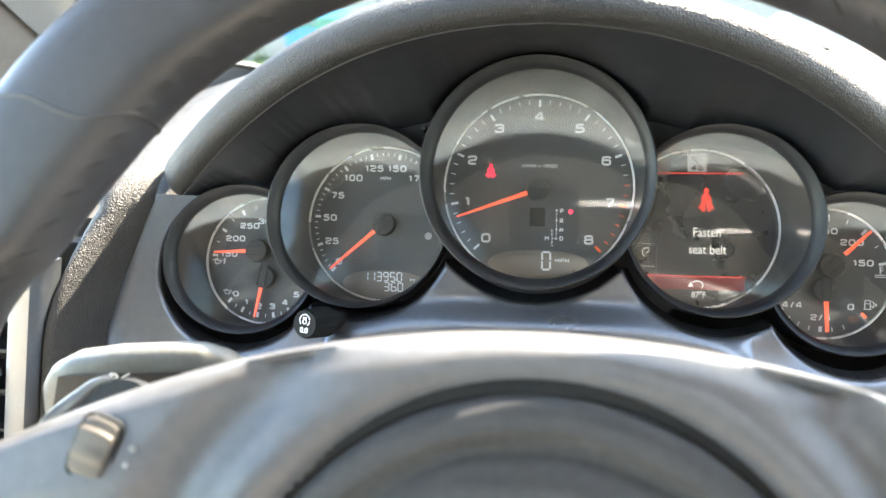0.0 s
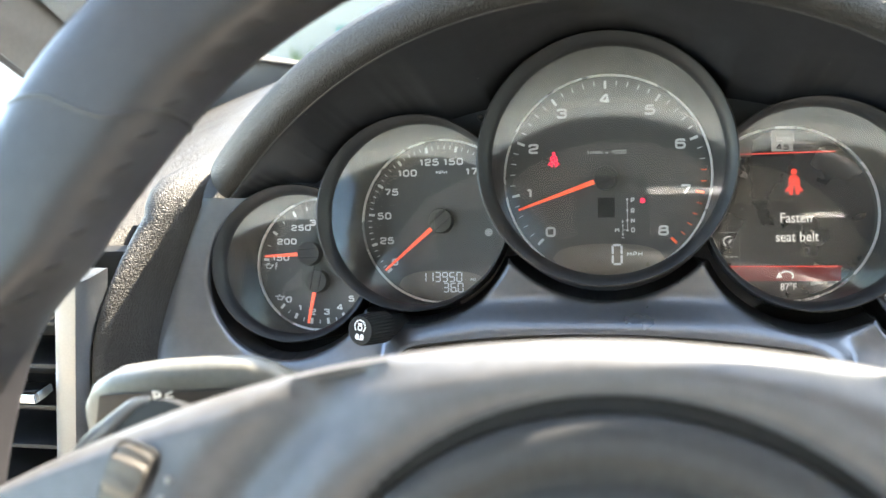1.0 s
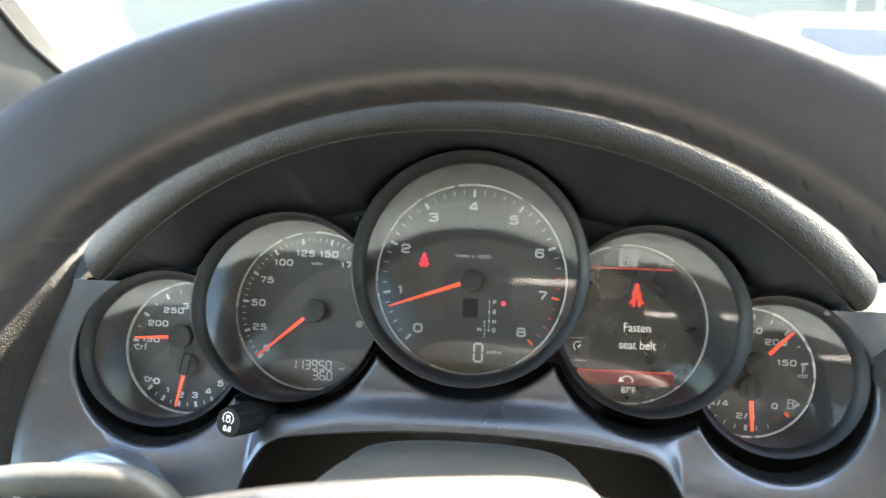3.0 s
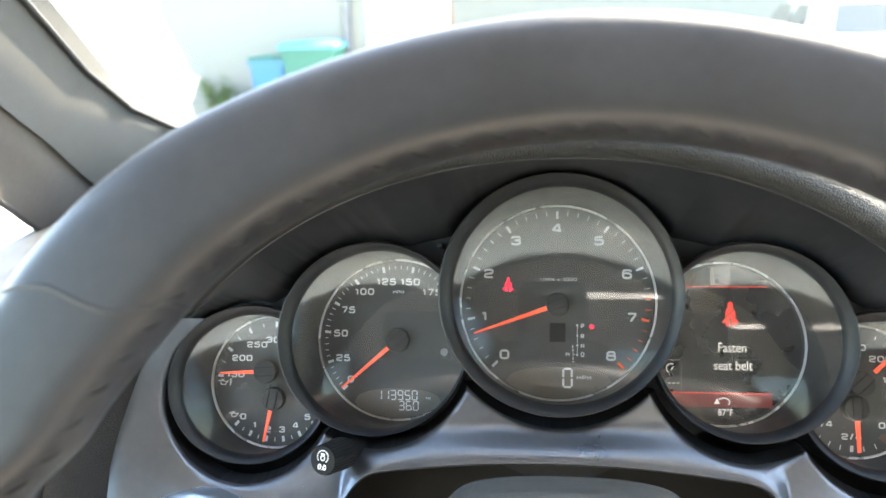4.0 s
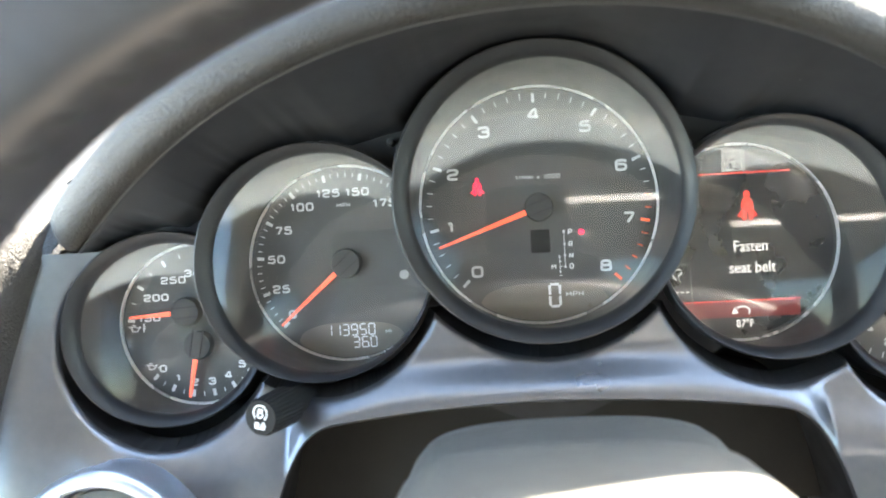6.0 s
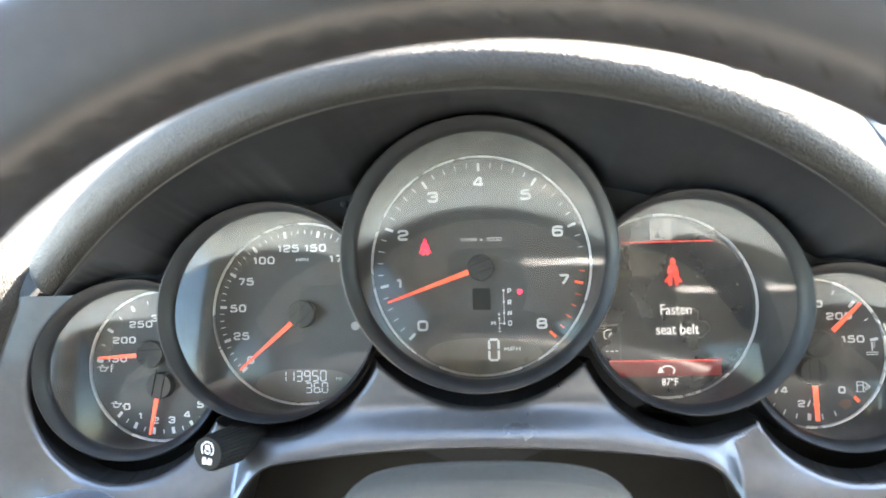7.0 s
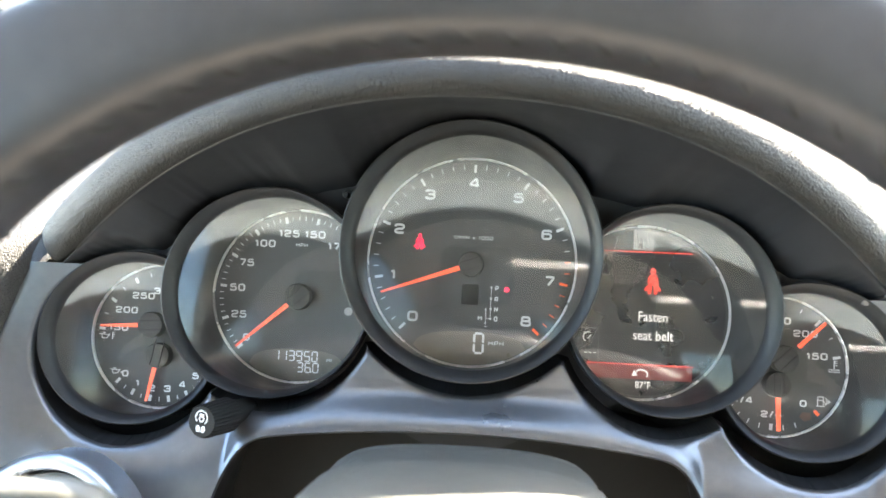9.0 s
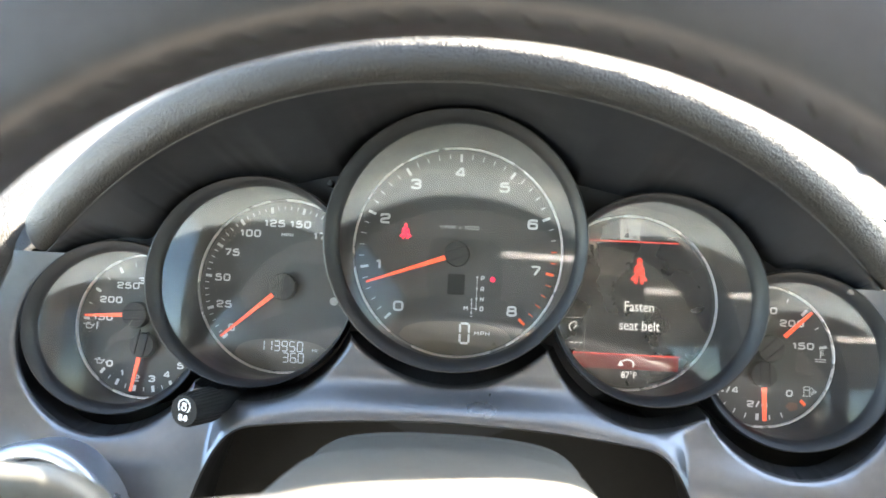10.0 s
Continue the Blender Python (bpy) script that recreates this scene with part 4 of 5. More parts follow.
for k in range(16):
    p = ga.lerp(gb, 0.06 + 0.9 * k / 15)
    bm = bmesh.new()
    tube(bm, [p + side * 0.006, p + side * 0.08 + Vector((0, -0.006, 0.003)), p + side * 0.15 + Vector((0, -0.012, 0))], 0.0022, 8)
    part("slat", bm, M_STALK, grille)
sensor = bmesh.new()
rings(sensor, [circle(0.262, 0.430, z, r, Matrix.Identity(4), 20) for r, z in ((0.005, 1.180), (0.005, 1.187), (0.003, 1.189), (0.001, 1.1895))], True, False, True)
alone("sun_sensor", sensor, M_BLACK, "small round black sun sensor on the dashboard", "sensor")

# ---- steering column ----
bm = bmesh.new()
loops = []
for y, zt, hw in ((-0.088, 1.092, 0.060), (-0.092, 1.0985, 0.0640), (-0.100, 1.1015, 0.0655), (-0.116, 1.1045, 0.0655), (-0.122, 1.1090, 0.066), (-0.128, 1.1125, 0.067), (-0.150, 1.120, 0.069), (-0.180, 1.129, 0.072), (-0.205, 1.131, 0.072)):
    row = []
    for k in range(33):
        s = -1 + 2 * k / 32
        row.append((0.002 + hw * math.copysign(abs(s) ** 0.75, s), y, zt - 0.012 * s * s - 0.075 * abs(s) ** 9))
    loops.append(row)
cover = thing("column_cover", (0.002, -0.14, 1.05), "grey grained plastic cover of the steering column", "column cover")
part("far_step", rings(bm, loops[:6], False), M_COLUMN, cover, "", 40)
part("upper_shell", rings(bmesh.new(), loops[5:], False), M_COLUMN, cover, "", 40)

# ---- steering wheel ----
WHEEL = pose(0.0058, -0.239, 1.1026, 65, 0, 0)     # x right, y up the wheel, z towards the driver
wheel = thing("steering_wheel", WHEEL.translation, "black leather steering wheel with stitched rim and round airbag cover", "steering wheel")


def section(a, b, grow=0.0):
    """A place on the rim's leather: a round the wheel, b round the squarish section."""
    ad = math.degrees(a) % 360
    grip = math.exp(-((ad - 138) / 22) ** 2) + math.exp(-((ad - 42) / 22) ** 2)
    c, s = math.cos(b), math.sin(b)
    out = 0.0183 + grow + (0.0095 * grip if c > 0 else 0.0016 * math.exp(-((ad - 90) / 26) ** 2) - 0.0008 * grip)
    pucker = math.exp(-((math.degrees(b) % 360 - 163) / 9) ** 2) * 0.0010 * (math.sin(46 * a) ** 2 - 0.6)
    q = max(0.0, min(1.0, (abs(ad - 90) - 62) / 14)) * max(0.0, min(1.0, (115 - abs(ad - 90)) / 20)) if ad < 270 else 0.0
    if c < 0:
        out -= 0.0020 + 0.0150 * q * q * (3 - 2 * q) - 0.002 * math.exp(-((abs(ad - 90) - 52) / 8) ** 2)
    sharp = 0.52 if c > 0 or s > 0 else 0.85
    r = 0.1885 + (out + pucker) * math.copysign(abs(c) ** sharp, c)
    z = (0.0160 + grow + 0.0015 * grip) * math.copysign(abs(s) ** sharp, s)
    return WHEEL @ Vector((r * math.cos(a), r * math.sin(a), z))


def rim():
    bm = bmesh.new()
    n, m = 552, 36
    loops = [[section(2 * math.pi * i / n, 2 * math.pi * (k + 0.5) / m) for k in range(m)] for i in range(n)]
    rings(bm, loops + [loops[0]], True)
    bmesh.ops.remove_doubles(bm, verts=bm.verts, dist=1e-6)
    return bm


part("rim", rim(), M_WHEEL, wheel, "worn dark leather rim", 60)
bm = bmesh.new()
random.seed(4)
for i in range(92):
    a = 2 * math.pi * (i + 0.5) / 92
    pts = [section(a + 0.010 * (k - 1.5), radians(172 - 6 * k + random.uniform(-1, 1)), 0.0002 if 0 < k < 3 else -0.0002) for k in range(4)]
    tube(bm, pts, [0.0003, 0.00055, 0.00055, 0.0003], 6)
tagged(part("stitching", bm, M_STITCH, wheel, "row of dark thread stitches", 60), kind="stuff")
for ad, sx in ((141, 1), (39, -1)):
    bm = bmesh.new()
    loops = []
    for da, grow in ((-0.008, -0.0004), (-0.003, 0.0003), (0.0, 0.0005), (0.003, 0.0003), (0.008, -0.0004)):
        loops.append([section(radians(ad + 5 * sx * math.cos(2 * math.pi * k / 36)) + da, 2 * math.pi * k / 36, grow) for k in range(36)])
    rings(bm, loops)
    part("leather_seam", bm, M_WHEEL, wheel, "raised seam across the rim", 60)


def hub():
    """The broad spoke cover with an arched upper edge."""
    bm = bmesh.new()
    loops = []
    for i in range(121):
        u = -0.172 + 0.344 * i / 120
        top = 0.0560 - 1.50 * u * u
        low = -0.055 + 0.9 * u * u
        row = []
        prof = [(0.0, -0.012), (0.25, -0.014), (0.75, -0.012), (0.95, -0.004), (1.0, 0.004), (0.985, 0.0105), (0.965, 0.0140), (0.93, 0.0168)]
        prof += [(0.90 - 0.9 * k / 44, 0.0182 + 0.003 * min(1.0, k / 12)) for k in range(45)]
        for f, z in prof:
            v = low + (top - low) * f
            if z > 0.012:
                r = math.hypot(u - 0.003, v + 0.048)
                ang = abs(math.degrees(math.atan2(u - 0.003, v + 0.048)))
                w = max(0.0, min(1.0, (ang - 22) / 22))
                w = w * w * (3 - 2 * w)
                if r < 0.0985:
                    z -= 0.0065 * min(1.0, (0.0985 - r) / 0.0100) ** 2
                q = (r - 0.098) / 0.030
                if 0 < q < 1:
                    z -= 0.0075 * w * math.sin(math.pi * q ** 1.25) ** 1.3
            row.append(WHEEL @ Vector((u, v, z - 0.09 * u * u)))
        loops.append(row)
    rings(bm, loops, True, True, True)
    return bm


part("spoke_cover", hub(), M_HUBPL, wheel, "satin dark plastic spoke cover", 50)
bm = bmesh.new()
prof = [(0.0868, 0.0080), (0.0866, 0.0150), (0.0858, 0.0185), (0.0842, 0.0203), (0.0820, 0.0212), (0.0780, 0.0222), (0.0765, 0.0216), (0.0750, 0.0202), (0.0725, 0.0200), (0.0705, 0.0208), (0.0690, 0.0226), (0.060, 0.0240), (0.030, 0.0258), (0.004, 0.0264)]
rings(bm, [[WHEEL @ Vector((0.003 + r * math.cos(k * math.pi / 48), -0.048 + r * math.sin(k * math.pi / 48), z)) for k in range(96)] for r, z in prof], True, False, True)
part("airbag_cover", bm, M_PAD, wheel, "round black grained airbag cover with ridges", 50)
bm = bmesh.new()
rings(bm, [[WHEEL @ Vector((0.003 + r * math.cos(k * math.pi / 48), -0.048 + r * math.sin(k * math.pi / 48), z)) for k in range(96)] for r, z in ((0.0910, 0.0146), (0.0895, 0.0152), (0.0870, 0.0150), (0.0862, 0.0130))])
part("gap_ring", bm, M_BLACK, wheel, "black gap round the airbag cover", 50)
for sx in (-1, 1):
    bm = bmesh.new()
    m = WHEEL @ pose(sx * 0.1226, 0.0178, 0.0185, 0, 0, sx * 18)
    loops = []
    for k in range(33):
        a = math.pi * k / 32
        rr = 0.0079 + 0.0014 * math.sin(4.5 * a) ** 2
        loops.append([m @ Vector((x, rr * f * math.cos(a), rr * f * 0.42 * math.sin(a))) for x, f in ((-0.0056, 0.55), (-0.0052, 0.90), (-0.003, 1.0), (0.003, 1.0), (0.0052, 0.90), (0.0056, 0.55))])
    rings(bm, loops, False)
    roller = part("thumb_roller", bm, mat("roller grey", (0.060, 0.052, 0.044), 0.45, vary=0.25, scale=120), wheel, "ribbed brown grey thumb roller", 50)
    bm = bmesh.new()
    rim_pts = [(0.0066 * math.copysign(abs(math.cos(t)) ** 0.45, math.cos(t)), 0.0094 * math.copysign(abs(math.sin(t)) ** 0.45, math.sin(t))) for t in [k * math.pi / 20 for k in range(40)]]
    rings(bm, [[m @ Vector((x * f, y * f, z)) for x, y in rim_pts] for f, z in ((1.04, -0.0010), (1.03, 0.0006), (0.97, 0.0006), (0.95, -0.002))])
    part("recess", bm, M_BLACK, roller, "dark recess round the roller")
    bm = bmesh.new()
    for k in range(4):
        c, d = math.cos(k * math.pi / 4), math.sin(k * math.pi / 4)
        bar(bm, sx * 0.1106 - 0.0011 * c, 0.0184 - 0.0011 * d, sx * 0.1106 + 0.0011 * c, 0.0184 + 0.0011 * d, 0.0003, WHEEL, 0.0188, 0.0199)
    rings(bm, [circle(sx * 0.1123, 0.0138, z, 0.0008, WHEEL, 14) for z in (0.0186, 0.0199)], True, False, True)
    bar(bm, sx * 0.1143 - 0.0009, 0.0097, sx * 0.1143 + 0.0009, 0.0097, 0.0010, WHEEL, 0.0180, 0.0197)
    part("roller_sign", bm, M_SIGN, wheel, "small white sun sign and dots", 0)
    bm = bmesh.new()
    pts = [(0.1745, -0.006), (0.1660, 0.008), (0.1568, 0.0215), (0.1475, 0.0290), (0.1395, 0.0365), (0.1275, 0.0365), (0.1170, 0.0300), (0.1150, 0.016), (0.1450, -0.010)]
    fine_pts = pts
    for _ in range(3):
        q = []
        for (xa, ya), (xb, yb) in zip(fine_pts, fine_pts[1:] + fine_pts[:1]):
            q += [(0.75 * xa + 0.25 * xb, 0.75 * ya + 0.25 * yb), (0.25 * xa + 0.75 * xb, 0.25 * ya + 0.75 * yb)]
        fine_pts = q
    flat(bm, [(sx * x, y) for x, y in (fine_pts if sx > 0 else fine_pts[::-1])], WHEEL, -0.016, -0.010)
    pad = part("shift_paddle", bm, M_BEZEL, wheel, "dark shift paddle with bright edge")
    bm = bmesh.new()
    n_edge = len(fine_pts) * 4 // 9
    tube(bm, [WHEEL @ Vector((sx * x, y, -0.0105)) for x, y in fine_pts[:n_edge]], [0.0009 + 0.0019 * math.sin(math.pi * (k + 0.5) / n_edge) for k in range(n_edge)], 10)
    part("paddle_edge", bm, M_ALU, pad, "bright metal paddle edge")

# ---- stalk, knobs, switch, vent ----
stalk = thing("column_stalk", (-0.12, -0.20, 1.11), "grey black light stalk with a white parking light sign", "stalk")
bm = bmesh.new()
loops = []
for u, zt, th, d in ((-0.1640, 1.1180, 0.010, 0.007), (-0.1625, 1.1270, 0.022, 0.010), (-0.1585, 1.1325, 0.030, 0.012), (-0.1500, 1.1368, 0.036, 0.0132), (-0.134, 1.1395, 0.039, 0.0135), (-0.115, 1.1410, 0.040, 0.0135), (-0.104, 1.1414, 0.040, 0.0135), (-0.0965, 1.1394, 0.037, 0.013), (-0.089, 1.135, 0.033, 0.0125), (-0.078, 1.121, 0.028, 0.012), (-0.062, 1.100, 0.022, 0.011), (-0.04, 1.075, 0.02, 0.011)):
    row = []
    for k in range(24):
        a = 2 * math.pi * k / 24
        c, s = math.cos(a), math.sin(a)
        row.append((u, -0.1985 + 0.52 * d * math.copysign(abs(c) ** 0.6, c), zt - 0.0042 - th / 2 + th / 2 * math.copysign(abs(s) ** 0.6, s)))
    loops.append(row)
rings(bm, loops, True, True, True)
part("stalk_body", bm, M_STALK, stalk, "", 50)
ST = pose(0, -0.2062, 0, 90, 0, 0)
bm = bmesh.new()
pts = []
for cx, cz, r, a0 in ((-0.1080, 1.1255, 0.0050, 0), (-0.1525, 1.1255, 0.0015, 90), (-0.1545, 1.1120, 0.004, 180), (-0.1080, 1.1120, 0.006, 270)):
    for k in range(7):
        a = radians(a0 + 15 * k)
        pts.append((cx + r * math.cos(a), cz + r * math.sin(a)))
flat(bm, pts, ST, -0.0004, 0.0002)
plate = part("stalk_panel", bm, M_BEZEL, stalk, "dark smooth front panel")
bm = letters("P", 0.0056, ST @ Matrix.Translation((-0.1330, 1.1272, 0.0004)), 1.1, bold=0.0001)
part("sign_letter", bm, M_WHITE, plate, "", 0)
bm = bmesh.new()
for k in (-1, 0, 1):
    bar(bm, -0.1299, 1.1272 + 0.0006 * k, -0.1272, 1.1273 + 0.0019 * k, 0.0005, ST, 0.0003, 0.0006)
part("sign_rays", bm, M_WHITE, plate, "", 0)
pivot = Vector((0.014, -0.42, 1.24))
stalk.location, stalk.scale = pivot + 1.12 * (stalk.location - pivot), (1.12, 1.12, 1.12)

knob = thing("trip_knob", (-0.108, -0.05, 1.09), "short ribbed black reset knob with white print", "knob")
KD = (Vector((-0.111, -0.078, 1.0935)) - Vector((-0.1005, -0.0450, 1.0830))).normalized()
KM = Matrix.Translation((-0.111, -0.0765, 1.0935)) @ KD.to_track_quat("Z", "Y").to_matrix().to_4x4()
bm = bmesh.new()
loops = []
for z, r in ((-0.036, 0.0054), (-0.020, 0.0054), (-0.0185, 0.0076), (-0.0015, 0.0071), (0.0, 0.0064)):
    loops.append([KM @ Vector(((r + (0.0003 if k % 2 and r > 0.0058 else 0)) * math.cos(k * math.pi / 30), (r + (0.0003 if k % 2 and r > 0.0058 else 0)) * math.sin(k * math.pi / 30), z)) for k in range(60)])
rings(bm, loops, True, True, True)
part("knob_body", bm, M_BLACK, knob, "", 30)
up = KM.inverted().to_3x3() @ Vector((0, 0, 1))
KT = KM @ Matrix.Rotation(math.atan2(-up.x, up.y), 4, "Z") @ Matrix.Diagonal((0.88, 0.88, 1, 1))
bm = letters("0.0", 0.0042, KT @ Matrix.Translation((0, -0.0034, 0.0002)), 1.0, bold=0.0001)
part("knob_text", bm, M_WHITE, knob, "", 0)
bm = bmesh.new()
for k in range(14):
    a0, a1 = radians(-50 + k * 20), radians(-36 + k * 20)
    bar(bm, 0.0033 * math.cos(a0), 0.0022 + 0.0033 * math.sin(a0), 0.0033 * math.cos(a1), 0.0022 + 0.0033 * math.sin(a1), 0.0006, KT, 0.0001, 0.0003)
for k in range(8):
    a0, a1 = radians(k * 45), radians(k * 45 + 45)
    bar(bm, 0.0013 * math.cos(a0), 0.0014 + 0.0013 * math.sin(a0), 0.0013 * math.cos(a1), 0.0014 + 0.0013 * math.sin(a1), 0.0005, KT, 0.0001, 0.0003)
bar(bm, -0.0012, 0.0034, 0.0012, 0.0034, 0.0011, KT, 0.0001, 0.0003)
part("knob_sign", bm, M_WHITE, knob, "", 0)

switch = thing("light_switch", (-0.178, -0.09, 1.04), "round switch with a broad chrome ring", "switch")
SM = pose(-0.1740, -0.0980, 1.0440, 66, 0, 0)
bm = bmesh.new()
prof = [(0.0375, -0.02), (0.0375, 0.000), (0.0368, 0.0030), (0.0350, 0.0044), (0.0325, 0.0050), (0.0312, 0.0044), (0.0306, 0.002), (0.0303, -0.006)]
rings(bm, [circle(0, 0, z, r, SM, 72) for r, z in prof])
part("chrome_ring", bm, M_SATIN, switch, "polished chrome ring", 60)
bm = bmesh.new()
rings(bm, [circle(0, 0, z, r, SM, 48) for r, z in ((0.0288, -0.012), (0.0286, -0.003), (0.022, -0.001), (0.004, 0.0))], True, False, True)
part("switch_face", bm, M_STALK, switch)

vent = thing("air_vent", (-0.30, -0.08, 1.0), "black slatted air vent with a silver frame", "vent")
bm = bmesh.new()
rings(bm, [[(x0 + 0.235 * (z - 1.12), y, z) for x0, y in ((-0.2480, -0.085), (-0.2480, -0.100), (-0.2460, -0.105), (-0.2425, -0.1065), (-0.2350, -0.1055), (-0.2320, -0.101), (-0.2318, -0.085))] for z in (0.93, 1.02, 1.08, 1.128)], True, True, True)
part("vent_trim", bm, M_ALU, vent, "satin silver vertical trim strip")
bm = bmesh.new()
box(bm, (-0.42, -0.06, 0.94), (-0.2300, -0.05, 1.128))
part("vent_throat", bm, M_BLACK, vent)
for k in range(8):
    bm = bmesh.new()
    z = 1.128 - 0.0225 * k
    box(bm, (-0.40, -0.100, z - 0.0012), (-0.2485 + 0.235 * (z - 1.12), -0.066, z + 0.0012), bevel=0.0005)
    part("slat", bm, M_BEZEL, vent)
bm = bmesh.new()
box(bm, (-0.2950, -0.112, 1.0685), (-0.2640, -0.098, 1.0740), bevel=0.0012)
part("vent_tab", bm, M_CHROME, vent, "small chrome vane tab")

# ---- cabin shell ----
pil = thing("a_pillar", (-0.50, 0.33, 1.1), "pale grey cloth windscreen pillar with a dark seal", "pillar", kind="structure")
SEAL = [(-0.300, 0.46, 1.165), (-0.349, 0.36, 1.189), (-0.383, 0.32, 1.218), (-0.394, 0.27, 1.255), (-0.385, 0.18, 1.313), (-0.37, 0.0, 1.43), (-0.34, -0.215, 1.60)]
EDGE = [(-0.380, 0.42, 1.09), (-0.408, 0.34, 1.12), (-0.417, 0.29, 1.158), (-0.4195, 0.24, 1.200), (-0.412, 0.17, 1.241), (-0.405, 0.0, 1.36), (-0.385, -0.22, 1.58)]
DOOR = [(-0.44, 0.36, 1.06), (-0.446, 0.28, 1.10), (-0.445, 0.24, 1.13), (-0.442, 0.20, 1.159), (-0.434, 0.15, 1.200), (-0.43, 0.0, 1.31), (-0.42, -0.22, 1.57)]
bm = bmesh.new()
loops = []
for a, b in zip(SEAL, EDGE):
    a, b = Vector(a), Vector(b)
    loops.append([a + Vector((0.004, 0.03, 0))] + [a.lerp(b, k / 7) + Vector((0.002, -0.010, 0.004)) * math.sin(math.pi * k / 7) for k in range(8)] + [b + Vector((-0.004, 0.02, 0))])
rings(bm, loops, False)
part("pillar_trim", bm, M_PILLAR, pil, "", 60)
bm = bmesh.new()
tube(bm, [Vector(a) + Vector((0.002, 0.0, 0.001)) for a in SEAL], 0.0028, 8)
part("seal", bm, M_RUBBER, pil)
bm = bmesh.new()
loops = []
for a, b in zip(EDGE, DOOR):
    a, b = Vector(a) + Vector((-0.002, 0.008, 0)), Vector(b)
    loops.append([a] + [a.lerp(b, k / 4) + Vector((-0.004, -0.006, 0)) * math.sin(math.pi * k / 4) for k in range(1, 5)] + [b + Vector((-0.03, 0.03, 0))])
rings(bm, loops, False)
part("door_frame", bm, M_DOORPL, pil, "brown grey door frame", 60)
bm = bmesh.new()
tube(bm, [Vector(a) + Vector((-0.002, -0.001, 0)) for a in DOOR], 0.0030, 8)
part("door_seal", bm, M_RUBBER, pil)

bm = bmesh.new()
# the open slot is added out of view to streak the dial glass with sky
for lo, hi in (((-0.465, -1.115, 1.60), (1.205, -0.230, 1.64)), ((-0.465, -2.62, 1.60), (1.205, -1.19, 1.64)), ((-0.465, -1.19, 1.60), (0.02, -1.115, 1.64)), ((0.95, -1.19, 1.60), (1.205, -1.115, 1.64))):
    box(bm, lo, hi)
alone("ceiling", bm, M_ROOF, "pale beige woven cloth roof lining with a slot added to streak the dials", "ceiling", "structure")
bm = bmesh.new()
box(bm, (-0.46, -2.6, 0.36), (1.20, 0.62, 0.40))
alone("floor", bm, M_BOUNCE_CARPET, "unseen cabin carpet, beige added to bounce light", "floor", "structure")
for x, sx, nm in ((-0.44, -1, "wall_left"), (1.18, 1, "wall_right")):
    bm = bmesh.new()
    box(bm, (x - 0.02, -2.6, 0.40), (x + 0.02, 0.62, 1.06), bevel=0.008)
    # upright added out of view to block window reflections in the dials
    box(bm, (x - 0.02, -0.92, 1.06), (x + 0.02, -0.72, 1.61), bevel=0.01)
    box(bm, (x - 0.02, -2.6, 1.06), (x + 0.02, -2.15, 1.61), bevel=0.01)
    alone(nm, bm, M_BOUNCE_LINING, "unseen door lining below the side windows, beige added to bounce light", "door panel", "structure")
M_SIDE = clear_glass("side glass", dust=0.004, rough=0.0, tint=(0.55, 0.58, 0.57))
M_TINT = clear_glass("tinted glass", dust=0.004, rough=0.0, tint=(0.34, 0.36, 0.36))
# side panes added out of view, tinted to dim their image in the dials
for x, nm in ((-0.44, "window_1"), (1.18, "window_2")):
    for y0, y1 in ((-0.72, -0.20), (-2.15, -0.92)):
        bm = bmesh.new()
        box(bm, (x - 0.002, y0, 1.06), (x + 0.002, y1, 1.60))
        alone(nm, bm, M_TINT if y0 < -1 else M_SIDE, "unseen side window, tint added to dim dial reflections", "window", "structure", soft=0).visible_shadow = False
bm = bmesh.new()
box(bm, (-0.42, -2.602, 1.10), (1.16, -2.598, 1.60))
alone("window_3", bm, M_TINT, "dark tinted rear window", "window", "structure", soft=0).visible_shadow = False
# seat added out of view: cushion bounces sun, headrest darkens dial reflections
seat = thing("driver_seat", (0.0, -0.95, 0.40), "unseen two-tone driver seat, beige cushion added to bounce sun, brown backrest", "seat")
bm = bmesh.new()
loops = []
for z, y, w, d in ((0.62, -0.72, 0.22, 0.06), (0.75, -0.74, 0.25, 0.07), (1.0, -0.79, 0.26, 0.065), (1.2, -0.85, 0.25, 0.06), (1.30, -0.875, 0.20, 0.05), (1.33, -0.88, 0.12, 0.03)):
    loops.append([(w * math.copysign(abs(math.cos(a)) ** 0.5, math.cos(a)), y + d * math.copysign(abs(math.sin(a)) ** 0.6, math.sin(a)), z) for a in [k * math.pi / 12 for k in range(24)]])
rings(bm, loops, True, True, True)
part("backrest", bm, M_SEAT, seat, "", 50)
bm = bmesh.new()
box(bm, (-0.13, -0.95, 1.335), (0.13, -0.84, 1.545), bevel=0.035, segs=4)
part("headrest", bm, M_SEAT, seat, "", 50)
bm = bmesh.new()
box(bm, (-0.26, -0.90, 0.42), (0.26, -0.42, 0.64), bevel=0.05, segs=4)
part("cushion", bm, M_BOUNCE_CUSHION, seat, "", 50)
bm = bmesh.new()
box(bm, (-0.44, -2.62, 0.40), (1.18, -2.58, 1.10))
alone("wall_back", bm, M_BOUNCE_LINING, "unseen rear cabin panel below the rear window, beige added to bounce light", "wall", "structure")
bm = bmesh.new()
box(bm, (-0.46, 0.62, 0.36), (1.20, 0.66, 1.15))
alone("wall_front", bm, M_BLACK, "black bulkhead below the windscreen", "wall", "structure")
bm = bmesh.new()
rings(bm, [[(-0.58, 0.64, 1.165), (1.32, 0.64, 1.165)], [(-0.45, -0.235, 1.605), (1.19, -0.235, 1.605)]], False)
w = alone("windscreen", bm, M_WIND, "clear windscreen glass", "window", "structure")
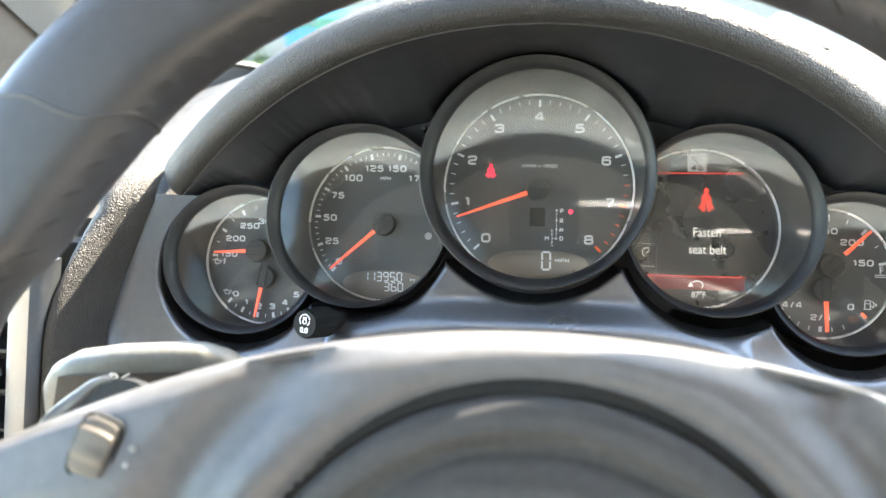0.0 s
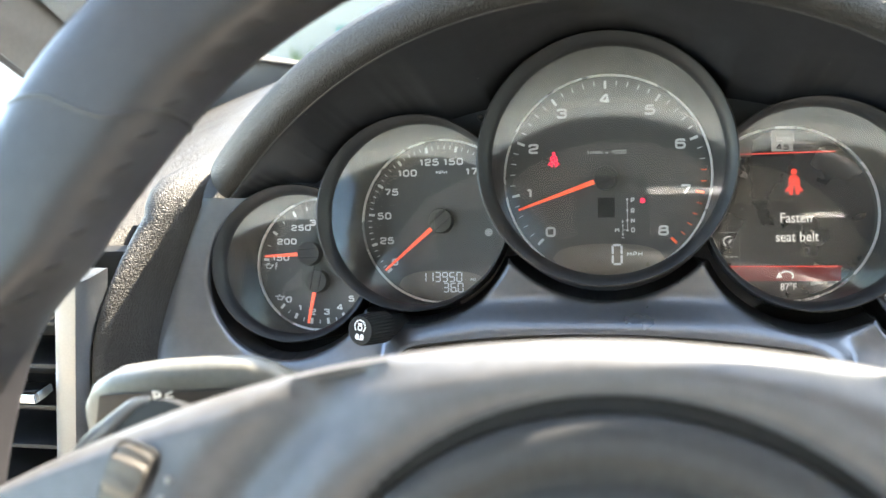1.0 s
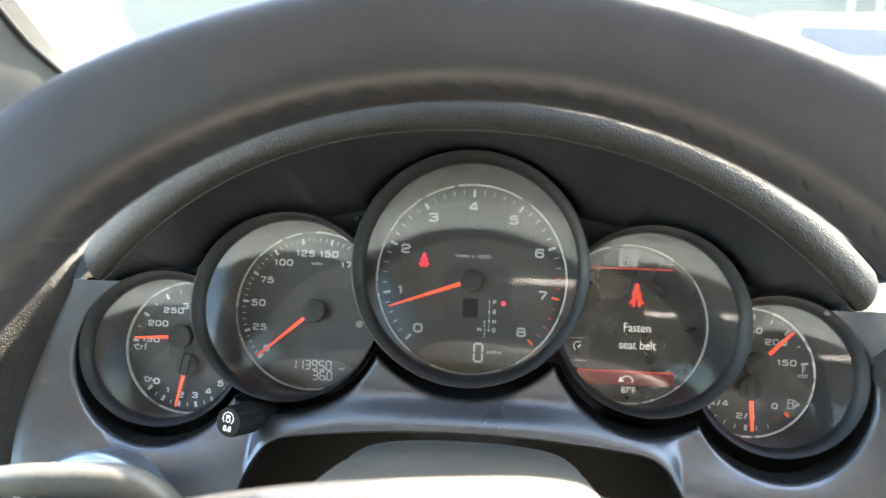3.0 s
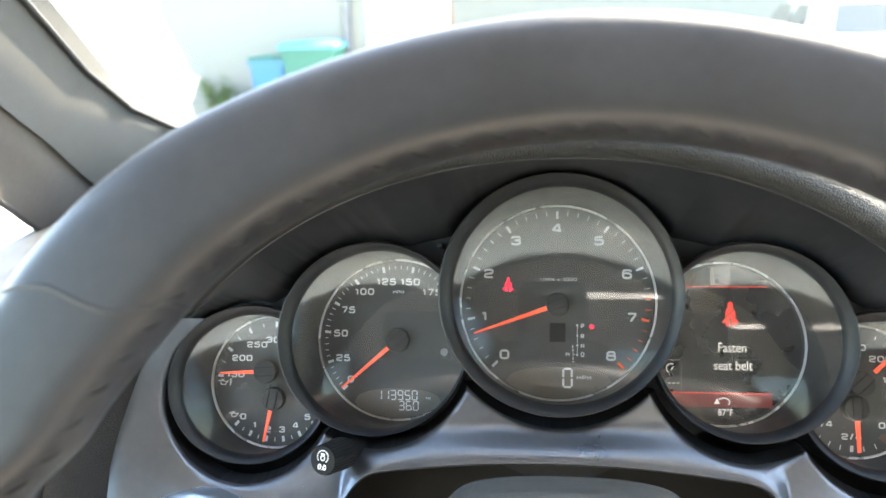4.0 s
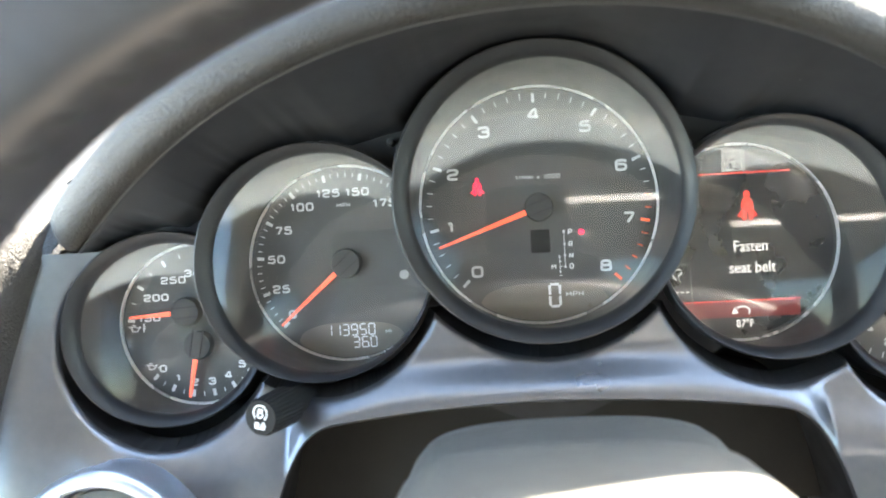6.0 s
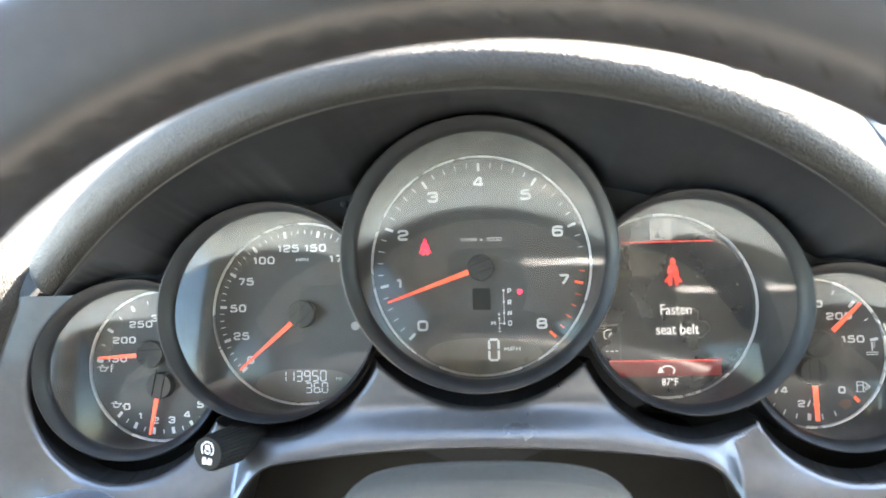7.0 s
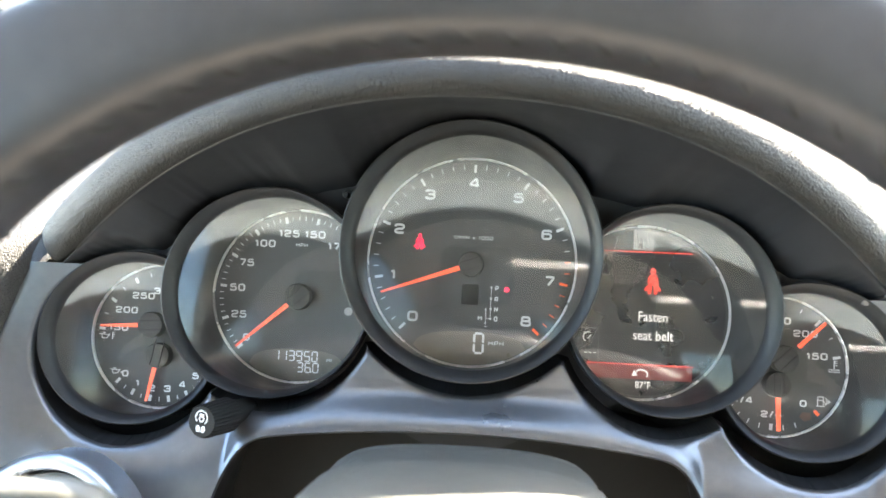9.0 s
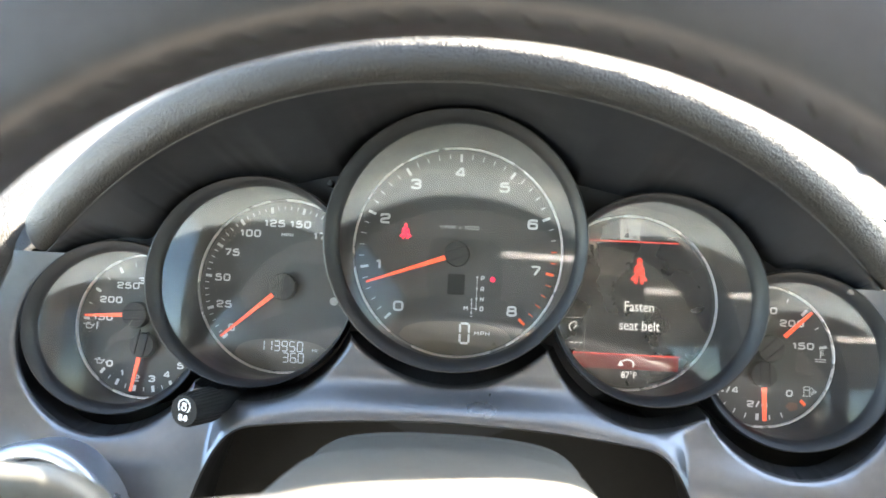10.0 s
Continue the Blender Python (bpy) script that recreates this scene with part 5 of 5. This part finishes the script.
w.visible_shadow = False
# bonnet added out of view, pale so that it bounces sun into the cabin
bm = bmesh.new()
loops = []
for y, z in ((0.66, 1.10), (0.72, 1.13), (0.9, 1.13), (1.3, 1.08), (1.7, 0.98), (1.85, 0.85), (1.88, 0.6)):
    loops.append([(0.37 + 0.85 * (-1 + 2 * k / 12), y, z - 0.10 * abs(-1 + 2 * k / 12) ** 3) for k in range(13)])
rings(bm, loops, False)
alone("bonnet", bm, M_PAINT_W, "unseen pale bonnet in front of the windscreen, added to bounce sunlight inside", "bonnet", "structure", soft=40)

# ---- outside ----
bm = bmesh.new()
bmesh.ops.create_grid(bm, x_segments=2, y_segments=2, size=900)
alone("ground", bm, M_GROUND, "pale sunlit concrete yard", "ground", "structure", soft=0)
bm = bmesh.new()
box(bm, (-14, 10.6, 0), (-2.05, 11.0, 4.2))
alone("wall_outside", bm, M_WALL, "white painted building wall in full sun", "wall", "structure")
bm = bmesh.new()
box(bm, (-1.55, 16.0, 0), (14, 16.4, 4.0))
alone("wall_far", bm, M_WALL, "pale far building wall", "wall", "structure")


def bin_box(name, x, y, w, d, h, body, lid, label):
    root = thing(name, (x, y, 0), label, "bin", "rubbish bins by the wall")
    bm = bmesh.new()
    rings(bm, [[(x + sx * w * f / 2, y + sy * d * f / 2, z) for sx, sy in ((-1, -1), (1, -1), (1, 1), (-1, 1))] for f, z in ((0.8, 0.05), (0.98, h * 0.9), (1.06, h * 0.9), (1.06, h * 0.94))], True, True, True)
    part("bin_body", bm, body, root)
    bm = bmesh.new()
    rings(bm, [[(x + sx * w * f / 2, y + sy * d * f / 2, z) for sx, sy in ((-1, -1), (1, -1), (1, 1), (-1, 1))] for f, z in ((1.1, h * 0.94), (1.1, h * 0.97), (0.95, h * 1.01), (0.4, h * 1.03))], True, True, True)
    part("bin_lid", bm, lid, root)
    return root


bin_box("wheeled_bin", -3.33, 10.1, 0.42, 0.5, 0.86, M_BIN_B, M_BIN_G, "blue wheeled rubbish bin against the wall")
bin_box("wheeled_bin", -2.77, 10.1, 0.66, 0.7, 1.02, M_BIN_G, M_BIN_T, "green wheeled bin with a turquoise lid")


def plant(name, x, y, h, n, spread, label, seed, blade=0.10):
    """Weeds or a crown: many small leaves on thin stems."""
    random.seed(seed)
    root = thing(name, (x, y, 0), label, "plant")
    bm, st = bmesh.new(), bmesh.new()
    for k in range(max(6, n // 30)):
        a = random.uniform(0, 6.28)
        r = spread * random.random() ** 0.5
        top = Vector((x + r * math.cos(a), y + 0.4 * r * math.sin(a), h * random.uniform(0.5, 1.0)))
        base = Vector((x + 0.3 * r * math.cos(a), y, 0.0))
        tube(st, [base, base.lerp(top, 0.5) + Vector((0, 0, 0.05 * h)), top], [0.012, 0.008, 0.004], 5)
        for j in range(30):
            p = base.lerp(top, random.uniform(0.25, 1.0)) + Vector((random.gauss(0, 0.06), random.gauss(0, 0.05), random.gauss(0, 0.05))) * h
            e = Euler((random.uniform(0, 3.1), random.uniform(0, 3.1), random.uniform(0, 6.2))).to_matrix().to_4x4()
            flat(bm, [(-blade / 2, 0), (0, -blade / 6), (blade / 2, 0), (0, blade / 6)], Matrix.Translation(p) @ e, -0.001, 0.001)
    part("stems", st, M_BARK, root)
    tagged(part("leaves", bm, M_GREEN, root, "small dull green leaves", 0), kind="stuff")


plant("weed_clump", -4.15, 10.35, 0.62, 300, 0.35, "dry green weeds at the foot of the wall", 3)
plant("weed_clump", -3.75, 10.4, 0.40, 180, 0.25, "low dry weeds at the foot of the wall", 5)


def tree(x, y, h, seed):
    random.seed(seed)
    root = thing("tree", (x, y, 0), "small leafy tree behind the yard in full sun", "tree", "trees behind the yard")
    bm = bmesh.new()
    tube(bm, [(x, y, 0), (x + 0.1, y, h * 0.3), (x, y, h * 0.6)], [0.16, 0.12, 0.07], 8)
    leaf = bmesh.new()
    for k in range(9):
        a = random.uniform(0, 6.28)
        tip = Vector((x + math.cos(a) * h * 0.33, y + math.sin(a) * h * 0.33, h * random.uniform(0.55, 1.0)))
        tube(bm, [(x, y, h * 0.45), Vector((x, y, h * 0.55)).lerp(tip, 0.5), tip], [0.06, 0.04, 0.015], 6)
        for j in range(150):
            d = Vector((random.gauss(0, 1), random.gauss(0, 1), random.gauss(0, 0.8))) * h * 0.10
            e = Euler((random.uniform(0, 3.1), random.uniform(0, 3.1), random.uniform(0, 6.2))).to_matrix().to_4x4()
            flat(leaf, [(-0.12, 0), (0, -0.06), (0.12, 0), (0, 0.06)], Matrix.Translation(tip + d) @ e, -0.001, 0.001)
    part("trunk", bm, M_BARK, root)
    tagged(part("crown", leaf, M_GREEN, root, "loose crown of small green leaves", 0), kind="stuff")


tree(-1.9, 24, 3.6, 11)
tree(0.6, 26, 3.2, 12)
tree(9.3, 21, 5.0, 13)
tree(11.2, 20, 5.4, 14)


def parked_car(x, y, turn, paint, label, h=1.45):
    """A plain parked car: body, cabin with windows, wheels, lamps. Its front looks along its own y."""
    m = pose(x, y, 0, 0, 0, turn)
    root = thing("parked_car", (x, y, 0), label, "car", "cars parked across the yard")
    bm = bmesh.new()
    loops = []
    for yy, z0, z1, w in ((-2.15, 0.45, 0.80, 0.70), (-2.10, 0.32, 0.95, 0.82), (-1.6, 0.26, 1.00, 0.88), (0.0, 0.24, 0.98, 0.90), (1.2, 0.26, 0.95, 0.88), (1.9, 0.32, 0.82, 0.82), (2.15, 0.45, 0.65, 0.66)):
        loops.append([m @ Vector((sx * w * f, yy, z0 + (z1 - z0) * g)) for sx, f, g in ((-1, 0.86, 0.0), (-1, 1.0, 0.25), (-1, 1.0, 0.75), (-1, 0.92, 1.0), (1, 0.92, 1.0), (1, 1.0, 0.75), (1, 1.0, 0.25), (1, 0.86, 0.0))])
    rings(bm, loops, True, True, True)
    part("body", bm, paint, root, "", 50)
    bm = bmesh.new()
    loops = []
    for yy, z1, w in ((-1.95, 0.99, 0.78), (-1.55, h - 0.08, 0.64), (-1.0, h, 0.62), (-0.1, h - 0.01, 0.62), (0.35, h - 0.10, 0.62), (1.05, 0.96, 0.74)):
        loops.append([m @ Vector((sx * (w + (0.80 - w) * (1 - g)), yy, 0.94 + (z1 - 0.94) * g)) for sx, g in ((-1, 0), (-1, 0.5), (-1, 0.93), (-0.9, 1), (0.9, 1), (1, 0.93), (1, 0.5), (1, 0))])
    rings(bm, loops, True, True, True)
    part("cabin", bm, paint, root, "", 50)
    glass = bmesh.new()
    for sx in (-1, 1):
        for a, b in ((-1.35, -0.62), (-0.52, 0.42)):
            for pts in ([(sx * 0.80, a - 0.12, 1.01), (sx * 0.80, b + 0.20 * (b > 0), 1.01), (sx * 0.665, b - 0.05, h - 0.10), (sx * 0.665, a + 0.06, h - 0.10)],):
                v = [glass.verts.new(m @ Vector(p)) for p in pts]
                glass.faces.new(v)
    part("side_window", glass, M_CARGLASS, root, "", 0)
    for pts, nm in (([(-0.60, -1.93, 1.04), (0.60, -1.93, 1.04), (0.53, -1.63, h - 0.13), (-0.53, -1.63, h - 0.13)], "rear_window"), ([(-0.62, 1.0, 1.0), (0.62, 1.0, 1.0), (0.55, 0.42, h - 0.12), (-0.55, 0.42, h - 0.12)], "front_window")):
        bm = bmesh.new()
        off = -0.03 if nm == "rear_window" else 0.03
        bm.faces.new([bm.verts.new(m @ Vector((a, b + off, c + 0.02))) for a, b, c in pts])
        part(nm, bm, M_CARGLASS, root, "", 0)
    for sx in (-1, 1):
        for yy in (-1.35, 1.35):
            bm = bmesh.new()
            wm = m @ pose(sx * 0.80, yy, 0.32, 0, 90, 0)
            rings(bm, [circle(0, 0, z, r, wm, 28) for r, z in ((0.20, -0.11), (0.31, -0.11), (0.325, -0.08), (0.325, 0.08), (0.31, 0.11), (0.20, 0.11))], True, True, True)
            tyre = part("wheel", bm, M_TYRE, root)
            bm = bmesh.new()
            rings(bm, [circle(0, 0, z, r, wm, 24) for r, z in ((0.2, sx * 0.112), (0.16, sx * 0.10), (0.03, sx * 0.115))], True, False, True)
            part("rim", bm, M_ALU, tyre)
        bm = bmesh.new()
        box(bm, (sx * 0.62 - 0.14, -2.14, 0.76), (sx * 0.62 + 0.14, -2.05, 0.94), m, 0.03)
        part("tail_lamp", bm, M_TAIL, root, "red tail lamp")
    return root


parked_car(3.35, 9.05, -6, M_PAINT_W, "silver white hatchback seen from behind in the yard", 1.42)
parked_car(5.1, 12.6, 70, M_PAINT_W, "white car parked across the yard", 1.50)

# wall fittings
for x, w, h, nm, mm, lb in ((-5.95, 0.10, 3.9, "drain_pipe", M_POST, "grey drain pipe on the white wall"), (-2.42, 0.12, 3.0, "wall_conduit", M_PAINT_D, "dark conduit on the white wall"), (-2.14, 0.07, 3.0, "wall_conduit", M_POST, "thin grey conduit on the white wall")):
    bm = bmesh.new()
    tube(bm, [(x, 10.55, 0.0), (x, 10.55, h)], w / 2, 12)
    alone(nm, bm, mm, lb, "pipe")
bm = bmesh.new()
rings(bm, [circle(0, 0, z, r, pose(-5.72, 10.6, 1.18, 90, 0, 0), 20, r * 0.7) for r, z in ((0.17, 0.0), (0.17, 0.05), (0.12, 0.09), (0.02, 0.10))], True, False, True)
alone("wall_lamp", bm, mat("stained lamp", (0.40, 0.34, 0.22), 0.6), "small stained oval lamp on the white wall", "lamp")
bm = bmesh.new()
box(bm, (-2.2, 22.0, 0), (-0.9, 22.3, 2.0), bevel=0.02)
alone("shed", bm, M_BRICK, "red brown boarded shed behind the yard", "shed")
bm = bmesh.new()
for k in range(8):
    box(bm, (6.2 + 0.5 * k, 15.6, 0), (6.28 + 0.5 * k, 15.7, 3.2))
alone("steel_posts", bm, M_POST, "grey steel posts before the far wall", "fence", "structure")
